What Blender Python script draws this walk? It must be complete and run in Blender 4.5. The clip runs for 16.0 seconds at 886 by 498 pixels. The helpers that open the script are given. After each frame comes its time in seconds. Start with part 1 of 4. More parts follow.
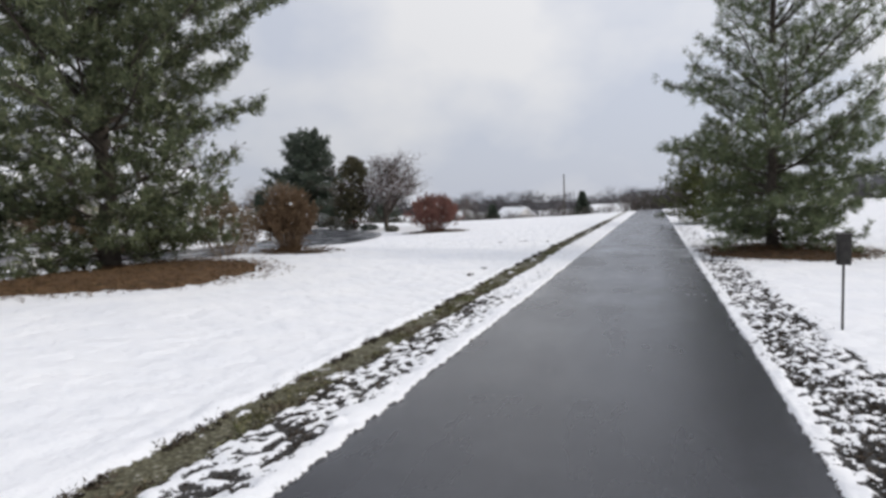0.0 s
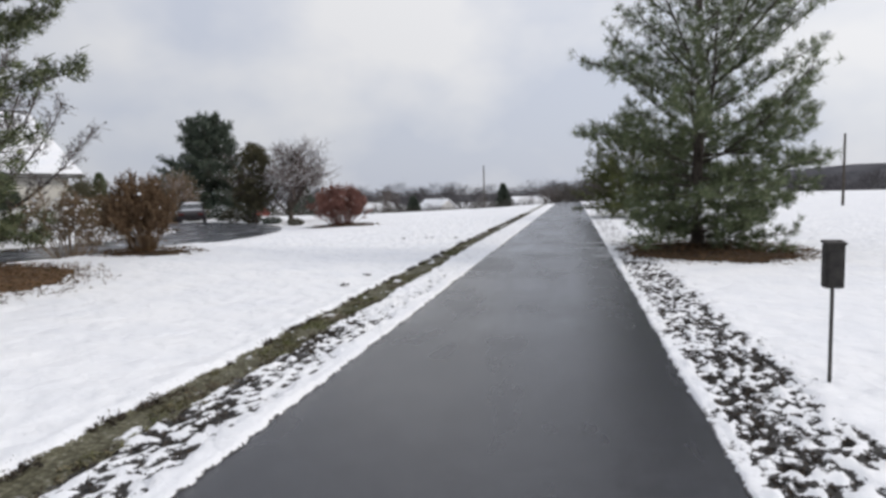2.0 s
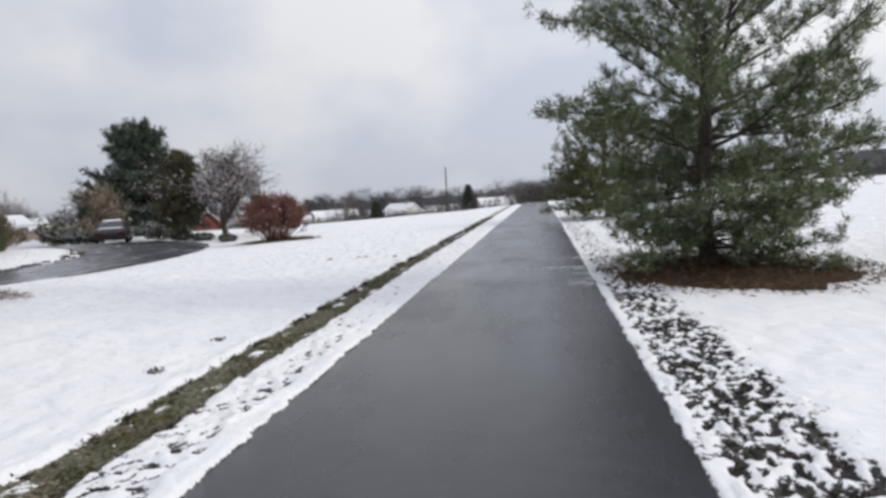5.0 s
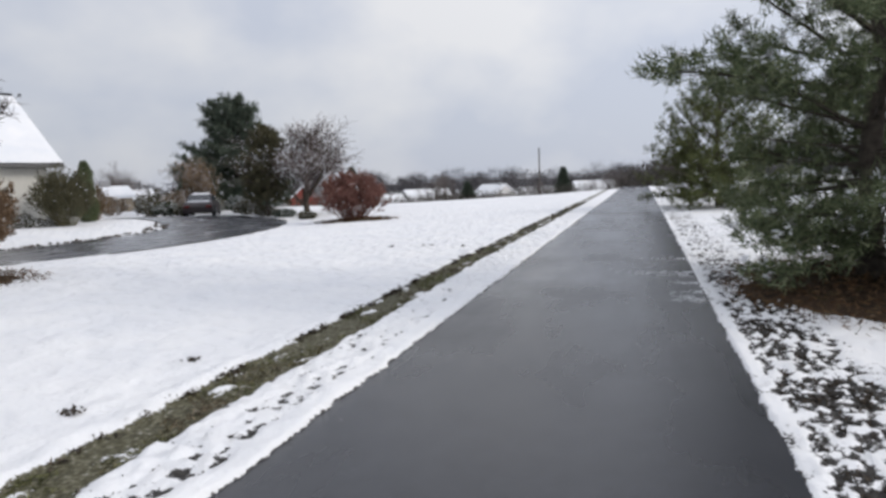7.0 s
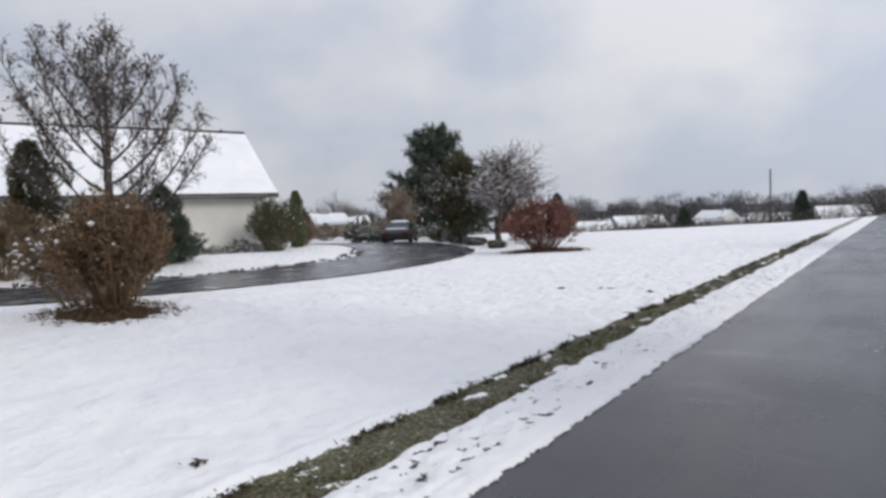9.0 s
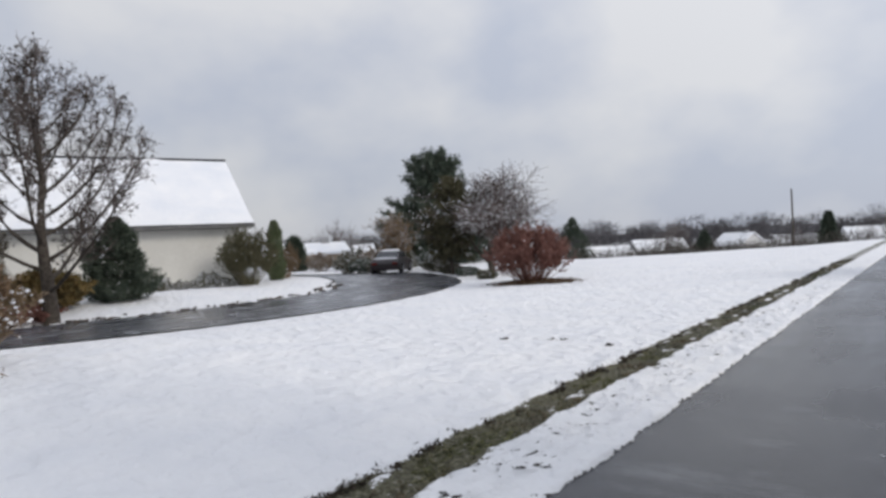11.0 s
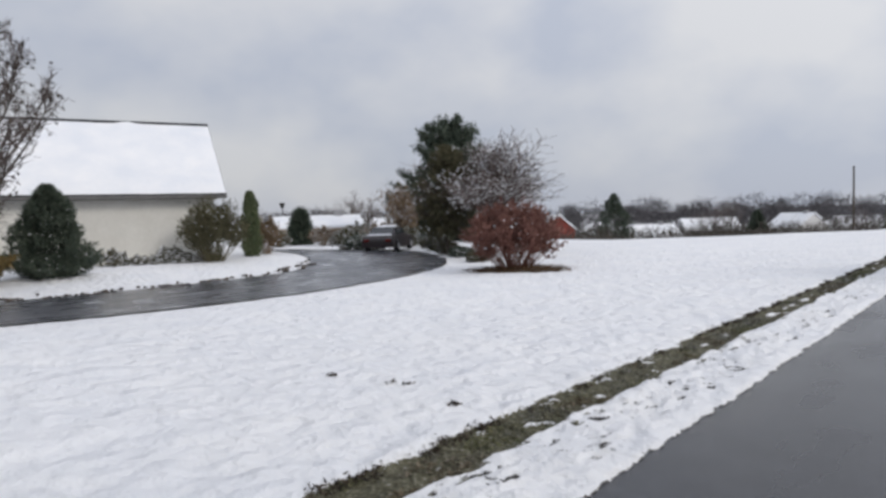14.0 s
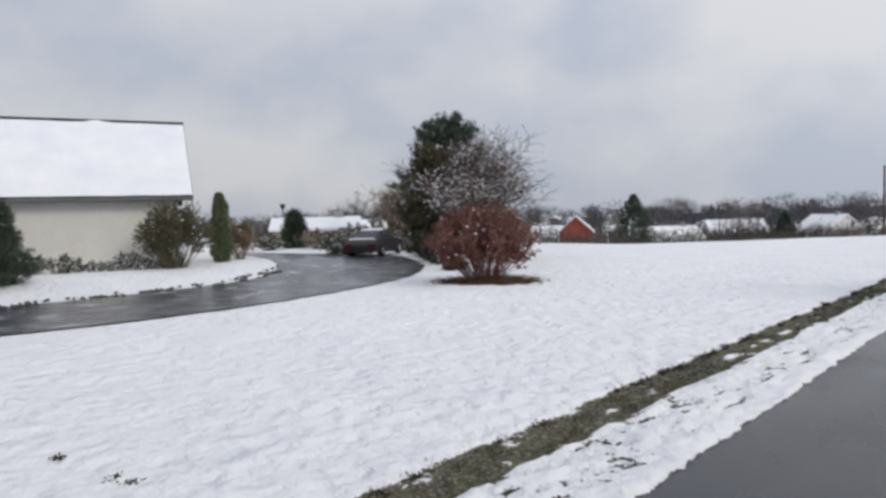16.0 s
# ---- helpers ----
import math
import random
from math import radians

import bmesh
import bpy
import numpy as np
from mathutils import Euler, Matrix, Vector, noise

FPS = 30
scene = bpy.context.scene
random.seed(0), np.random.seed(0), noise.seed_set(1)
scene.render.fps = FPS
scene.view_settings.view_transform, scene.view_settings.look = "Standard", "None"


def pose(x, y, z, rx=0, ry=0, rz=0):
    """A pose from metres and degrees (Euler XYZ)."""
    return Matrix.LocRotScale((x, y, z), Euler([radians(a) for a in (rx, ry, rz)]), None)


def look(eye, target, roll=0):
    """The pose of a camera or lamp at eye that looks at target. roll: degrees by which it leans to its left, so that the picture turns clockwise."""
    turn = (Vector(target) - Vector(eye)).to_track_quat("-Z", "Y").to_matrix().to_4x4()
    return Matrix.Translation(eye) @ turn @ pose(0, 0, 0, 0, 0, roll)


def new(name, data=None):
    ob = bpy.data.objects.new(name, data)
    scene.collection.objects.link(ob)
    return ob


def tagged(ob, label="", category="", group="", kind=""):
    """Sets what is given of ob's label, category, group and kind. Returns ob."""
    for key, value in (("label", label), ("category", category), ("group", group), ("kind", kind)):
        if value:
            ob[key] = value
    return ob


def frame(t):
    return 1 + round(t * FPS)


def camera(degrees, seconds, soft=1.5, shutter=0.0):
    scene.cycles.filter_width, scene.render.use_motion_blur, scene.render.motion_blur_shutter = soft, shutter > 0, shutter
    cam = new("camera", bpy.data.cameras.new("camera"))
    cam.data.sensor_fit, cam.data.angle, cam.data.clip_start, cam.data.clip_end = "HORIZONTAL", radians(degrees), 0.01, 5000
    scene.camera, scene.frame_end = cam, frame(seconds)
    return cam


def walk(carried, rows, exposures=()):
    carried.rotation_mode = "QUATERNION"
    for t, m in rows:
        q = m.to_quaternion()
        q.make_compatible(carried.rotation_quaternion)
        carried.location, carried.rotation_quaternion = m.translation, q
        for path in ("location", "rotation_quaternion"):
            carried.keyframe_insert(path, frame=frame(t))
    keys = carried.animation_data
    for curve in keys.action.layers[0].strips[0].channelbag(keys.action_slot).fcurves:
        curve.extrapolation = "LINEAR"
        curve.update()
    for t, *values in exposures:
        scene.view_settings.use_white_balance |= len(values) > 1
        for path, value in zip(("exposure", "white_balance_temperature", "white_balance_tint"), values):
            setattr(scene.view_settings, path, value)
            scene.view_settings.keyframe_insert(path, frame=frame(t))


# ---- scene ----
cam = camera(71.2, 16.0, soft=3.0)
ROWS = [
    (0.0, 0.535, -0.477, 1.59, 85.78, 1.7, 18.83),
    (0.5, 0.558, 0.266, 1.581, 86.53, 4.05, 13.25),
    (1.0, 0.544, 0.866, 1.602, 85.84, 1.3, 16.27),
    (1.5, 0.536, 1.538, 1.564, 86.12, 3.69, 11.08),
    (2.0, 0.605, 2.344, 1.562, 84.83, 1.39, 11.87),
    (2.5, 0.657, 3.053, 1.568, 85.42, 3.58, 8.43),
    (3.0, 0.629, 3.696, 1.586, 84.17, 1.29, 13.0),
    (5.5, 0.656, 7.325, 1.611, 85.06, 3.79, 8.45),
    (6.0, 0.678, 7.848, 1.582, 84.26, 1.99, 11.71),
    (6.5, 0.687, 8.464, 1.584, 85.87, 3.48, 11.74),
    (7.0, 0.676, 8.945, 1.599, 83.62, 2.09, 17.65),
    (7.5, 0.64, 9.608, 1.598, 85.85, 2.34, 20.4),
    (8.0, 0.607, 10.139, 1.606, 85.58, 1.6, 27.65),
    (8.5, 0.613, 10.719, 1.635, 86.94, 1.87, 29.67),
    (9.0, 0.575, 11.277, 1.656, 86.73, 2.2, 36.89),
    (11.5, 0.584, 15.027, 1.738, 89.4, 3.2, 39.31),
    (12.0, 0.611, 15.75, 1.779, 86.15, 2.69, 41.85),
    (12.5, 0.612, 16.498, 1.82, 88.02, 3.0, 39.31),
    (13.0, 0.723, 17.136, 1.831, 87.28, 2.0, 42.27),
    (13.5, 0.609, 17.974, 1.795, 88.29, 2.66, 42.39),
    (14.0, 0.51, 18.743, 1.77, 86.9, 1.8, 43.52),
    (14.5, 0.451, 19.506, 1.795, 87.42, 1.9, 41.08),
    (15.0, 0.481, 20.18, 1.834, 87.25, 0.7, 42.35),
    (15.5, 0.491, 20.948, 1.843, 88.34, 0.79, 41.42),
    (16.0, 0.515, 21.672, 1.86, 86.99, 1.7, 45.91),
]

walk(cam, [(t, pose(x, y, z, rx, ry, rz)) for t, x, y, z, rx, ry, rz in ROWS],
     [(0.0, 0.0, 6660, 10), (3.0, 0.0, 6660, 10), (6.0, 0.04, 6620, 10), (9.0, -0.05, 6520, 10), (16.0, -0.14, 6520, 10)])

# ---- world, sun ----
world = bpy.data.worlds.new("overcast_sky")
scene.world = world
world.use_nodes = True
wn, wl = world.node_tree.nodes, world.node_tree.links
SUN_EL, SUN_AZ = 34.0, 80.0
sky = wn.new("ShaderNodeTexSky")
sky.sky_type = 'NISHITA'
sky.sun_disc = False
sky.sun_elevation, sky.sun_rotation = radians(SUN_EL), radians(SUN_AZ)
sky.dust_density, sky.air_density = 2.0, 1.0
tc = wn.new("ShaderNodeTexCoord")
mp = wn.new("ShaderNodeMapping")
mp.inputs["Scale"].default_value = (1.0, 1.0, 1.5)
wl.new(tc.outputs["Generated"], mp.inputs["Vector"])
cn = wn.new("ShaderNodeTexNoise")
cn.inputs["Scale"].default_value, cn.inputs["Detail"].default_value, cn.inputs["Roughness"].default_value = 2.1, 5.0, 0.5
wl.new(mp.outputs["Vector"], cn.inputs["Vector"])
cr = wn.new("ShaderNodeValToRGB")
cr.color_ramp.elements[0].position, cr.color_ramp.elements[0].color = 0.42, (5.0, 5.4, 6.35, 1)
cr.color_ramp.elements[1].position, cr.color_ramp.elements[1].color = 0.6, (6.9, 7.0, 7.3, 1)
wl.new(cn.outputs["Fac"], cr.inputs["Fac"])
mx = wn.new("ShaderNodeMixRGB")
mx.inputs["Fac"].default_value = 0.93
wl.new(sky.outputs["Color"], mx.inputs["Color1"])
wl.new(cr.outputs["Color"], mx.inputs["Color2"])
# an overcast sky grows brighter towards the zenith
sz = wn.new("ShaderNodeSeparateXYZ")
wl.new(tc.outputs["Generated"], sz.inputs[0])
up = wn.new("ShaderNodeMapRange")
up.inputs["From Min"].default_value, up.inputs["From Max"].default_value = 0.0, 1.0
up.inputs["To Min"].default_value, up.inputs["To Max"].default_value = 1.05, 1.6
wl.new(sz.outputs[2], up.inputs["Value"])
grade = wn.new("ShaderNodeVectorMath")
grade.operation = 'SCALE'
wl.new(mx.outputs["Color"], grade.inputs[0])
wl.new(up.outputs["Result"], grade.inputs["Scale"])
# and on the side where the veiled sun stands
side = wn.new("ShaderNodeMapRange")
side.inputs["From Min"].default_value, side.inputs["From Max"].default_value = -1.0, 0.6
side.inputs["To Min"].default_value, side.inputs["To Max"].default_value = 0.86, 1.14
wl.new(sz.outputs[0], side.inputs["Value"])
veil = wn.new("ShaderNodeVectorMath")
veil.operation = 'SCALE'
wl.new(grade.outputs["Vector"], veil.inputs[0])
wl.new(side.outputs["Result"], veil.inputs["Scale"])
bg = wn["Background"]
bg.inputs["Strength"].default_value = 0.1
wl.new(veil.outputs["Vector"], bg.inputs["Color"])
sun = new("sun", bpy.data.lights.new("sun", 'SUN'))
sun.data.energy, sun.data.angle, sun.data.color = 1.25, radians(18), (1.0, 0.94, 0.85)
az = radians(SUN_AZ)
sun.matrix_world = look((0, 0, 40), (-40 * math.sin(az) * math.cos(radians(SUN_EL)), -40 * math.cos(az) * math.cos(radians(SUN_EL)), 40 - 40 * math.sin(radians(SUN_EL))))


# ---- materials ----
class Nodes:
    """A small wrapper for one material's node tree."""

    def __init__(self, name):
        self.mat = bpy.data.materials.new(name)
        self.mat.use_nodes = True
        self.t = self.mat.node_tree
        self.bsdf = self.t.nodes["Principled BSDF"]

    def node(self, kind, **values):
        n = self.t.nodes.new(kind)
        for k, v in values.items():
            n.inputs[k.replace("_", " ")].default_value = v
        return n

    def link(self, a, b):
        self.t.links.new(a, b)

    def place(self):
        return self.node("ShaderNodeTexCoord").outputs["Object"]

    def noise(self, scale, detail=4.0, rough=0.55, vec=None):
        n = self.node("ShaderNodeTexNoise", Scale=scale, Detail=detail, Roughness=rough)
        self.link(vec if vec else self.place(), n.inputs["Vector"])
        return n.outputs["Fac"]

    def ramp(self, fac, stops):
        r = self.node("ShaderNodeValToRGB")
        e = r.color_ramp.elements
        while len(e) < len(stops):
            e.new(0.5)
        for el, (p, c) in zip(e, stops):
            el.position, el.color = p, (*c, 1) if len(c) == 3 else c
        self.link(fac, r.inputs["Fac"])
        return r.outputs["Color"]

    def math(self, op, a, b=0.0, clamp=False):
        n = self.t.nodes.new("ShaderNodeMath")
        n.operation, n.use_clamp = op, clamp
        for sock, v in zip(n.inputs, (a, b)):
            if isinstance(v, (int, float)):
                sock.default_value = v
            else:
                self.link(v, sock)
        return n.outputs[0]

    def mix(self, fac, a, b):
        n = self.t.nodes.new("ShaderNodeMixRGB")
        for sock, v in zip(n.inputs, (fac, a, b)):
            if isinstance(v, tuple):
                sock.default_value = (*v, 1)
            elif isinstance(v, float):
                sock.default_value = v
            else:
                self.link(v, sock)
        return n.outputs[0]

    def bump(self, height, strength, distance):
        n = self.node("ShaderNodeBump", Strength=strength, Distance=distance)
        self.link(height, n.inputs["Height"])
        self.link(n.outputs["Normal"], self.bsdf.inputs["Normal"])

    def finish(self, color, rough=0.8, spec=0.3):
        for key, v in (("Base Color", color), ("Roughness", rough), ("Specular IOR Level", spec)):
            if isinstance(v, tuple):
                self.bsdf.inputs[key].default_value = (*v, 1)
            elif isinstance(v, (int, float)):
                self.bsdf.inputs[key].default_value = v
            else:
                self.link(v, self.bsdf.inputs[key])
        return self.mat


def varied(name, dark, light, scale=4.0, rough=0.85, spec=0.2, bump=0.3, dist=0.01):
    """A surface whose colour wanders between two tones at two scales."""
    n = Nodes(name)
    big, small = n.noise(scale, 3), n.noise(scale * 9, 4)
    f = n.math('ADD', n.math('MULTIPLY', big, 0.6), n.math('MULTIPLY', small, 0.4))
    n.bump(small, bump, dist)
    return n.finish(n.ramp(f, [(0.36, dark), (0.64, light)]), rough, spec)


def leafy(name, tones, rough=0.7, spec=0.2):
    """Foliage or twigs: a tone for each loose piece."""
    n = Nodes(name)
    g = n.node("ShaderNodeNewGeometry").outputs["Random Per Island"]
    return n.finish(n.ramp(g, [(i / max(1, len(tones) - 1), c) for i, c in enumerate(tones)]), rough, spec)


def snow_material(name):
    n = Nodes(name)
    big, small = n.noise(0.7, 4), n.noise(14, 5, 0.6)
    n.bump(n.math('ADD', n.math('MULTIPLY', n.noise(5, 4), 1.0), n.math('MULTIPLY', small, 0.35)), 0.5, 0.05)
    return n.finish(n.ramp(big, [(0.3, (0.71, 0.73, 0.77)), (0.7, (0.81, 0.81, 0.82))]), 0.75, 0.25)


SNOW = snow_material("snow")


def ground_material():
    """Snow over turf: bare ground shows in the low trench and hollows beside the path, where the snow is gone."""
    n = Nodes("snowy_ground")
    sep = n.node("ShaderNodeSeparateXYZ")
    n.link(n.place(), sep.inputs[0])
    x, y, z = sep.outputs
    fine, mid, big = n.noise(26, 5, 0.65), n.noise(7, 5, 0.6), n.noise(0.9, 4)
    wob = n.math('SUBTRACT', mid, 0.5)

    def band(centre, half, soft, wobble):
        d = n.math('ABSOLUTE', n.math('SUBTRACT', n.math('ADD', x, n.math('MULTIPLY', wob, wobble)), centre))
        return n.math('DIVIDE', n.math('SUBTRACT', half, d), soft, clamp=True)

    low = n.math('DIVIDE', n.math('SUBTRACT', n.math('ADD', 0.013, n.math('MULTIPLY', n.math('SUBTRACT', fine, 0.5), 0.07)), z), 0.006, clamp=True)
    here = n.math('LESS_THAN', n.math('ABSOLUTE', n.math('ADD', x, 0.25)), 2.75)
    bare = n.math('MULTIPLY', low, n.math('MULTIPLY', here, n.math('LESS_THAN', y, 46.0)))
    beyond = n.math('MULTIPLY', n.math('MULTIPLY', band(-2.57, 0.26, 0.07, 0.6), n.math('MULTIPLY', n.math('SUBTRACT', fine, 0.4), 9.0, clamp=True), clamp=True), n.math('GREATER_THAN', y, 46.0))
    turf = n.ramp(fine, [(0.3, (0.03, 0.027, 0.02)), (0.48, (0.085, 0.08, 0.05)), (0.6, (0.15, 0.14, 0.095)), (0.72, (0.4, 0.4, 0.38))])
    litter = n.ramp(fine, [(0.3, (0.018, 0.018, 0.019)), (0.65, (0.068, 0.064, 0.06))])
    snow = n.ramp(big, [(0.3, (0.78, 0.79, 0.82)), (0.7, (0.86, 0.86, 0.87))])
    soil = n.mix(n.math('LESS_THAN', n.math('ADD', x, n.math('MULTIPLY', wob, 0.5)), -2.2), litter, turf)
    c = n.mix(n.math('MAXIMUM', bare, beyond), snow, soil)
    lumpy = n.math('ADD', 0.3, n.math('MULTIPLY', n.math('MULTIPLY', n.math('SUBTRACT', y, 15.0), 0.14, clamp=True), 0.45))
    n.bump(n.math('MULTIPLY', n.math('ADD', n.noise(3.9, 3, 0.45), n.math('MULTIPLY', fine, 0.12)), lumpy), 1.0, 0.24)
    return n.finish(c, 0.8, 0.2)


def asphalt_material(name, base=1.0, wet=0.15, rough=0.35, spec=0.5, dusty=None, slush=0.0):
    """Damp asphalt: long wet and dry streaks, fine aggregate, and a film of blown snow where dusty or slush is given."""
    n = Nodes(name)
    stretch = n.node("ShaderNodeMapping", Scale=(1.3, 0.22, 1.0))
    n.link(n.place(), stretch.inputs["Vector"])
    fine, mid, big, streak = n.noise(160, 3, 0.7), n.noise(3.0, 5), n.noise(0.45, 4), n.noise(1.0, 5, 0.6, stretch.outputs["Vector"])
    f = n.math('ADD', n.math('ADD', n.math('MULTIPLY', fine, 0.5), n.math('MULTIPLY', mid, 0.25)), n.math('MULTIPLY', streak, 0.25))
    c = n.ramp(f, [(0.36, (0.02 * base, 0.021 * base, 0.026 * base)), (0.62, (0.043 * base, 0.045 * base, 0.053 * base))])
    if dusty:
        across = n.node("ShaderNodeMapping", Scale=(0.7, 1.7, 1.0))
        n.link(n.place(), across.inputs["Vector"])
        sep = n.node("ShaderNodeSeparateXYZ")
        n.link(n.place(), sep.inputs[0])
        window = n.math('MULTIPLY', n.math('SUBTRACT', 1.0, n.math('DIVIDE', n.math('ABSOLUTE', n.math('SUBTRACT', sep.outputs[1], dusty[0])), dusty[1]), clamp=True), 2.0, clamp=True)
        film = n.math('MULTIPLY', n.math('MULTIPLY', n.math('SUBTRACT', n.noise(1.0, 6, 0.65, across.outputs["Vector"]), 0.55), 3.0, clamp=True), window)
        c = n.mix(n.math('MULTIPLY', film, n.math('MULTIPLY', fine, 0.4)), c, (0.74, 0.76, 0.79))
    if slush:
        patch = n.math('MULTIPLY', n.math('SUBTRACT', n.noise(1.1, 6, 0.68), 0.55), 7.0, clamp=True)
        c = n.mix(n.math('MULTIPLY', patch, slush), c, (0.7, 0.72, 0.76))
    n.bump(fine, rough, 0.004)
    r = n.math('ADD', n.math('MULTIPLY', big, 0.3), n.math('MULTIPLY', streak, 0.3))
    return n.finish(c, n.ramp(r, [(0.22, (wet,) * 3), (0.4, (wet + 0.22,) * 3)]), spec)


GROUND, ASPHALT = ground_material(), asphalt_material("damp_asphalt", dusty=(19.0, 4.0))
BARK = varied("bark", (0.035, 0.028, 0.024), (0.1, 0.085, 0.07), 9)
NEEDLES = leafy("pine_needles", [(0.053, 0.069, 0.036), (0.104, 0.134, 0.07), (0.165, 0.198, 0.106), (0.245, 0.265, 0.158)])
PINEDARK = leafy("deep_green_needles", [(0.04, 0.05, 0.03), (0.082, 0.1, 0.054), (0.135, 0.156, 0.083), (0.195, 0.21, 0.12)])
DARKNEEDLES = leafy("dark_needles", [(0.034, 0.048, 0.038), (0.068, 0.088, 0.066), (0.118, 0.135, 0.1)])
YOUNGNEEDLES = leafy("young_pine_needles", [(0.05, 0.06, 0.022), (0.1, 0.115, 0.042), (0.155, 0.165, 0.07)])
MULCH = varied("needle_mulch", (0.024, 0.016, 0.01), (0.075, 0.045, 0.026), 6, bump=0.8, dist=0.03)
NEEDLEBED = varied("rusty_needle_bed", (0.055, 0.032, 0.018), (0.19, 0.115, 0.06), 5, bump=0.8, dist=0.03)
SIDING = varied("cream_siding", (0.6, 0.585, 0.54), (0.68, 0.665, 0.62), 0.8, 0.6, bump=0.05)
# grey of the eave parts, darkened so the colour carries the eave's shade
SHADETRIM = varied("shaded_grey_trim", (0.12, 0.12, 0.12), (0.17, 0.165, 0.16), 2, 0.6, bump=0.05)
SHINGLE = varied("dark_shingle", (0.02, 0.02, 0.022), (0.05, 0.05, 0.052), 5)
BROWNTWIG = leafy("brown_twigs", [(0.09, 0.062, 0.04), (0.19, 0.135, 0.085), (0.3, 0.225, 0.15)])
RUSTTWIG = leafy("rusty_twigs", [(0.075, 0.048, 0.03), (0.16, 0.102, 0.06), (0.26, 0.175, 0.11)])
REDTWIG = leafy("red_twigs", [(0.09, 0.04, 0.034), (0.2, 0.092, 0.074), (0.33, 0.18, 0.15)])
ROSETWIG = leafy("rosy_grey_twigs", [(0.05, 0.038, 0.036), (0.1, 0.076, 0.07), (0.17, 0.135, 0.125)])
GREYTWIG = leafy("grey_twigs", [(0.05, 0.04, 0.037), (0.1, 0.082, 0.075), (0.16, 0.13, 0.12)])
OLIVE = leafy("olive_leaves", [(0.042, 0.042, 0.024), (0.095, 0.09, 0.052), (0.165, 0.145, 0.09)])


def grass_material():
    """Matted grass: green, straw and dark patches along the strip, a tone for each blade."""
    n = Nodes("grass_blades")
    g = n.node("ShaderNodeNewGeometry").outputs["Random Per Island"]
    green = n.ramp(g, [(0.0, (0.036, 0.04, 0.017)), (0.5, (0.1, 0.108, 0.044)), (1.0, (0.22, 0.215, 0.11))])
    brown = n.ramp(g, [(0.0, (0.034, 0.028, 0.021)), (0.5, (0.11, 0.086, 0.056)), (1.0, (0.25, 0.205, 0.145))])
    frost = n.ramp(g, [(0.0, (0.03, 0.03, 0.027)), (0.45, (0.11, 0.11, 0.095)), (1.0, (0.3, 0.3, 0.28))])
    c = n.mix(n.math('MULTIPLY', n.math('SUBTRACT', n.noise(0.9, 4, 0.6), 0.44), 8.0, clamp=True), green, brown)
    sep = n.node("ShaderNodeSeparateXYZ")
    n.link(n.place(), sep.inputs[0])
    far = n.math('MULTIPLY', n.math('SUBTRACT', sep.outputs[1], 17.0), 0.2, clamp=True)
    k = n.math('MULTIPLY', n.math('ADD', n.math('SUBTRACT', n.noise(1.7, 4, 0.6), 0.66), n.math('MULTIPLY', far, 0.2)), 7.0, clamp=True)
    return n.finish(n.mix(k, c, frost), 0.75, 0.2)


GRASSBLADE = grass_material()
CLOD = leafy("dead_leaf_litter", [(0.018, 0.016, 0.014), (0.05, 0.04, 0.032), (0.105, 0.08, 0.058)])
BOXGREY = varied("weathered_dark_wood", (0.028, 0.027, 0.026), (0.06, 0.056, 0.052), 14)
POSTMETAL = varied("dark_metal_post", (0.04, 0.038, 0.036), (0.08, 0.075, 0.07), 20, 0.55)


# ---- mesh helpers ----
def height(x, y):
    """The ground's height: level by the path, a low rise to the bed and house, falling off past the lawn's far edge."""
    def s(a, b, v):
        t = min(1.0, max(0.0, (v - a) / (b - a)))
        return t * t * (3 - 2 * t)
    far = s(17, 27, y)
    z = s(3, 9, -x) * (0.2 * (1 - far) - 0.18 * far)
    dip = s(11, 14.5, -x) * (1 - 0.6 * s(38, 46, y))
    z = z * (1 - dip) - 0.3 * dip
    bank = s(20.5, 25, -x) * (1 - s(36, 44, y))
    z = z * (1 - bank) + 0.06 * bank
    crest = 84.0 if x > -1 else max(55.0, 76 + 1.05 * x)
    if x > 4:
        crest = 150.0
    return z - 5.0 * s(0, 40, y - crest)


def mesh_from(name, verts, faces):
    me = bpy.data.meshes.new(name)
    me.from_pydata([tuple(v) for v in verts], [], faces)
    me.update()
    return me


def tri_mesh(name, v):
    """A mesh of loose triangles from an array of (n, 3, 3)."""
    n = len(v)
    me = bpy.data.meshes.new(name)
    me.vertices.add(n * 3)
    me.vertices.foreach_set("co", np.ascontiguousarray(v, dtype=np.float32).ravel())
    me.loops.add(n * 3)
    me.loops.foreach_set("vertex_index", np.arange(n * 3, dtype=np.int32))
    me.polygons.add(n)
    me.polygons.foreach_set("loop_start", np.arange(0, n * 3, 3, dtype=np.int32))
    me.update(calc_edges=True)
    return me


def link_part(name, me, material, parent=None, label="", smooth=False):
    ob = new(name, me)
    me.materials.append(material)
    if smooth:
        me.polygons.foreach_set("use_smooth", [True] * len(me.polygons))
    if parent:
        ob.parent = parent
    if label:
        ob["label"] = label
    return ob


def part(name, bm, material, parent=None, label="", smooth=False):
    me = bpy.data.meshes.new(name)
    bm.normal_update()
    bm.to_mesh(me)
    bm.free()
    return link_part(name, me, material, parent, label, smooth)


def thing(name, x, y, label, category, group="", z=None, rz=0.0, kind=""):
    """An empty at a thing's base."""
    ob = new(name)
    ob.matrix_world = pose(x, y, height(x, y) if z is None else z, 0, 0, rz)
    return tagged(ob, label, category, group, kind)


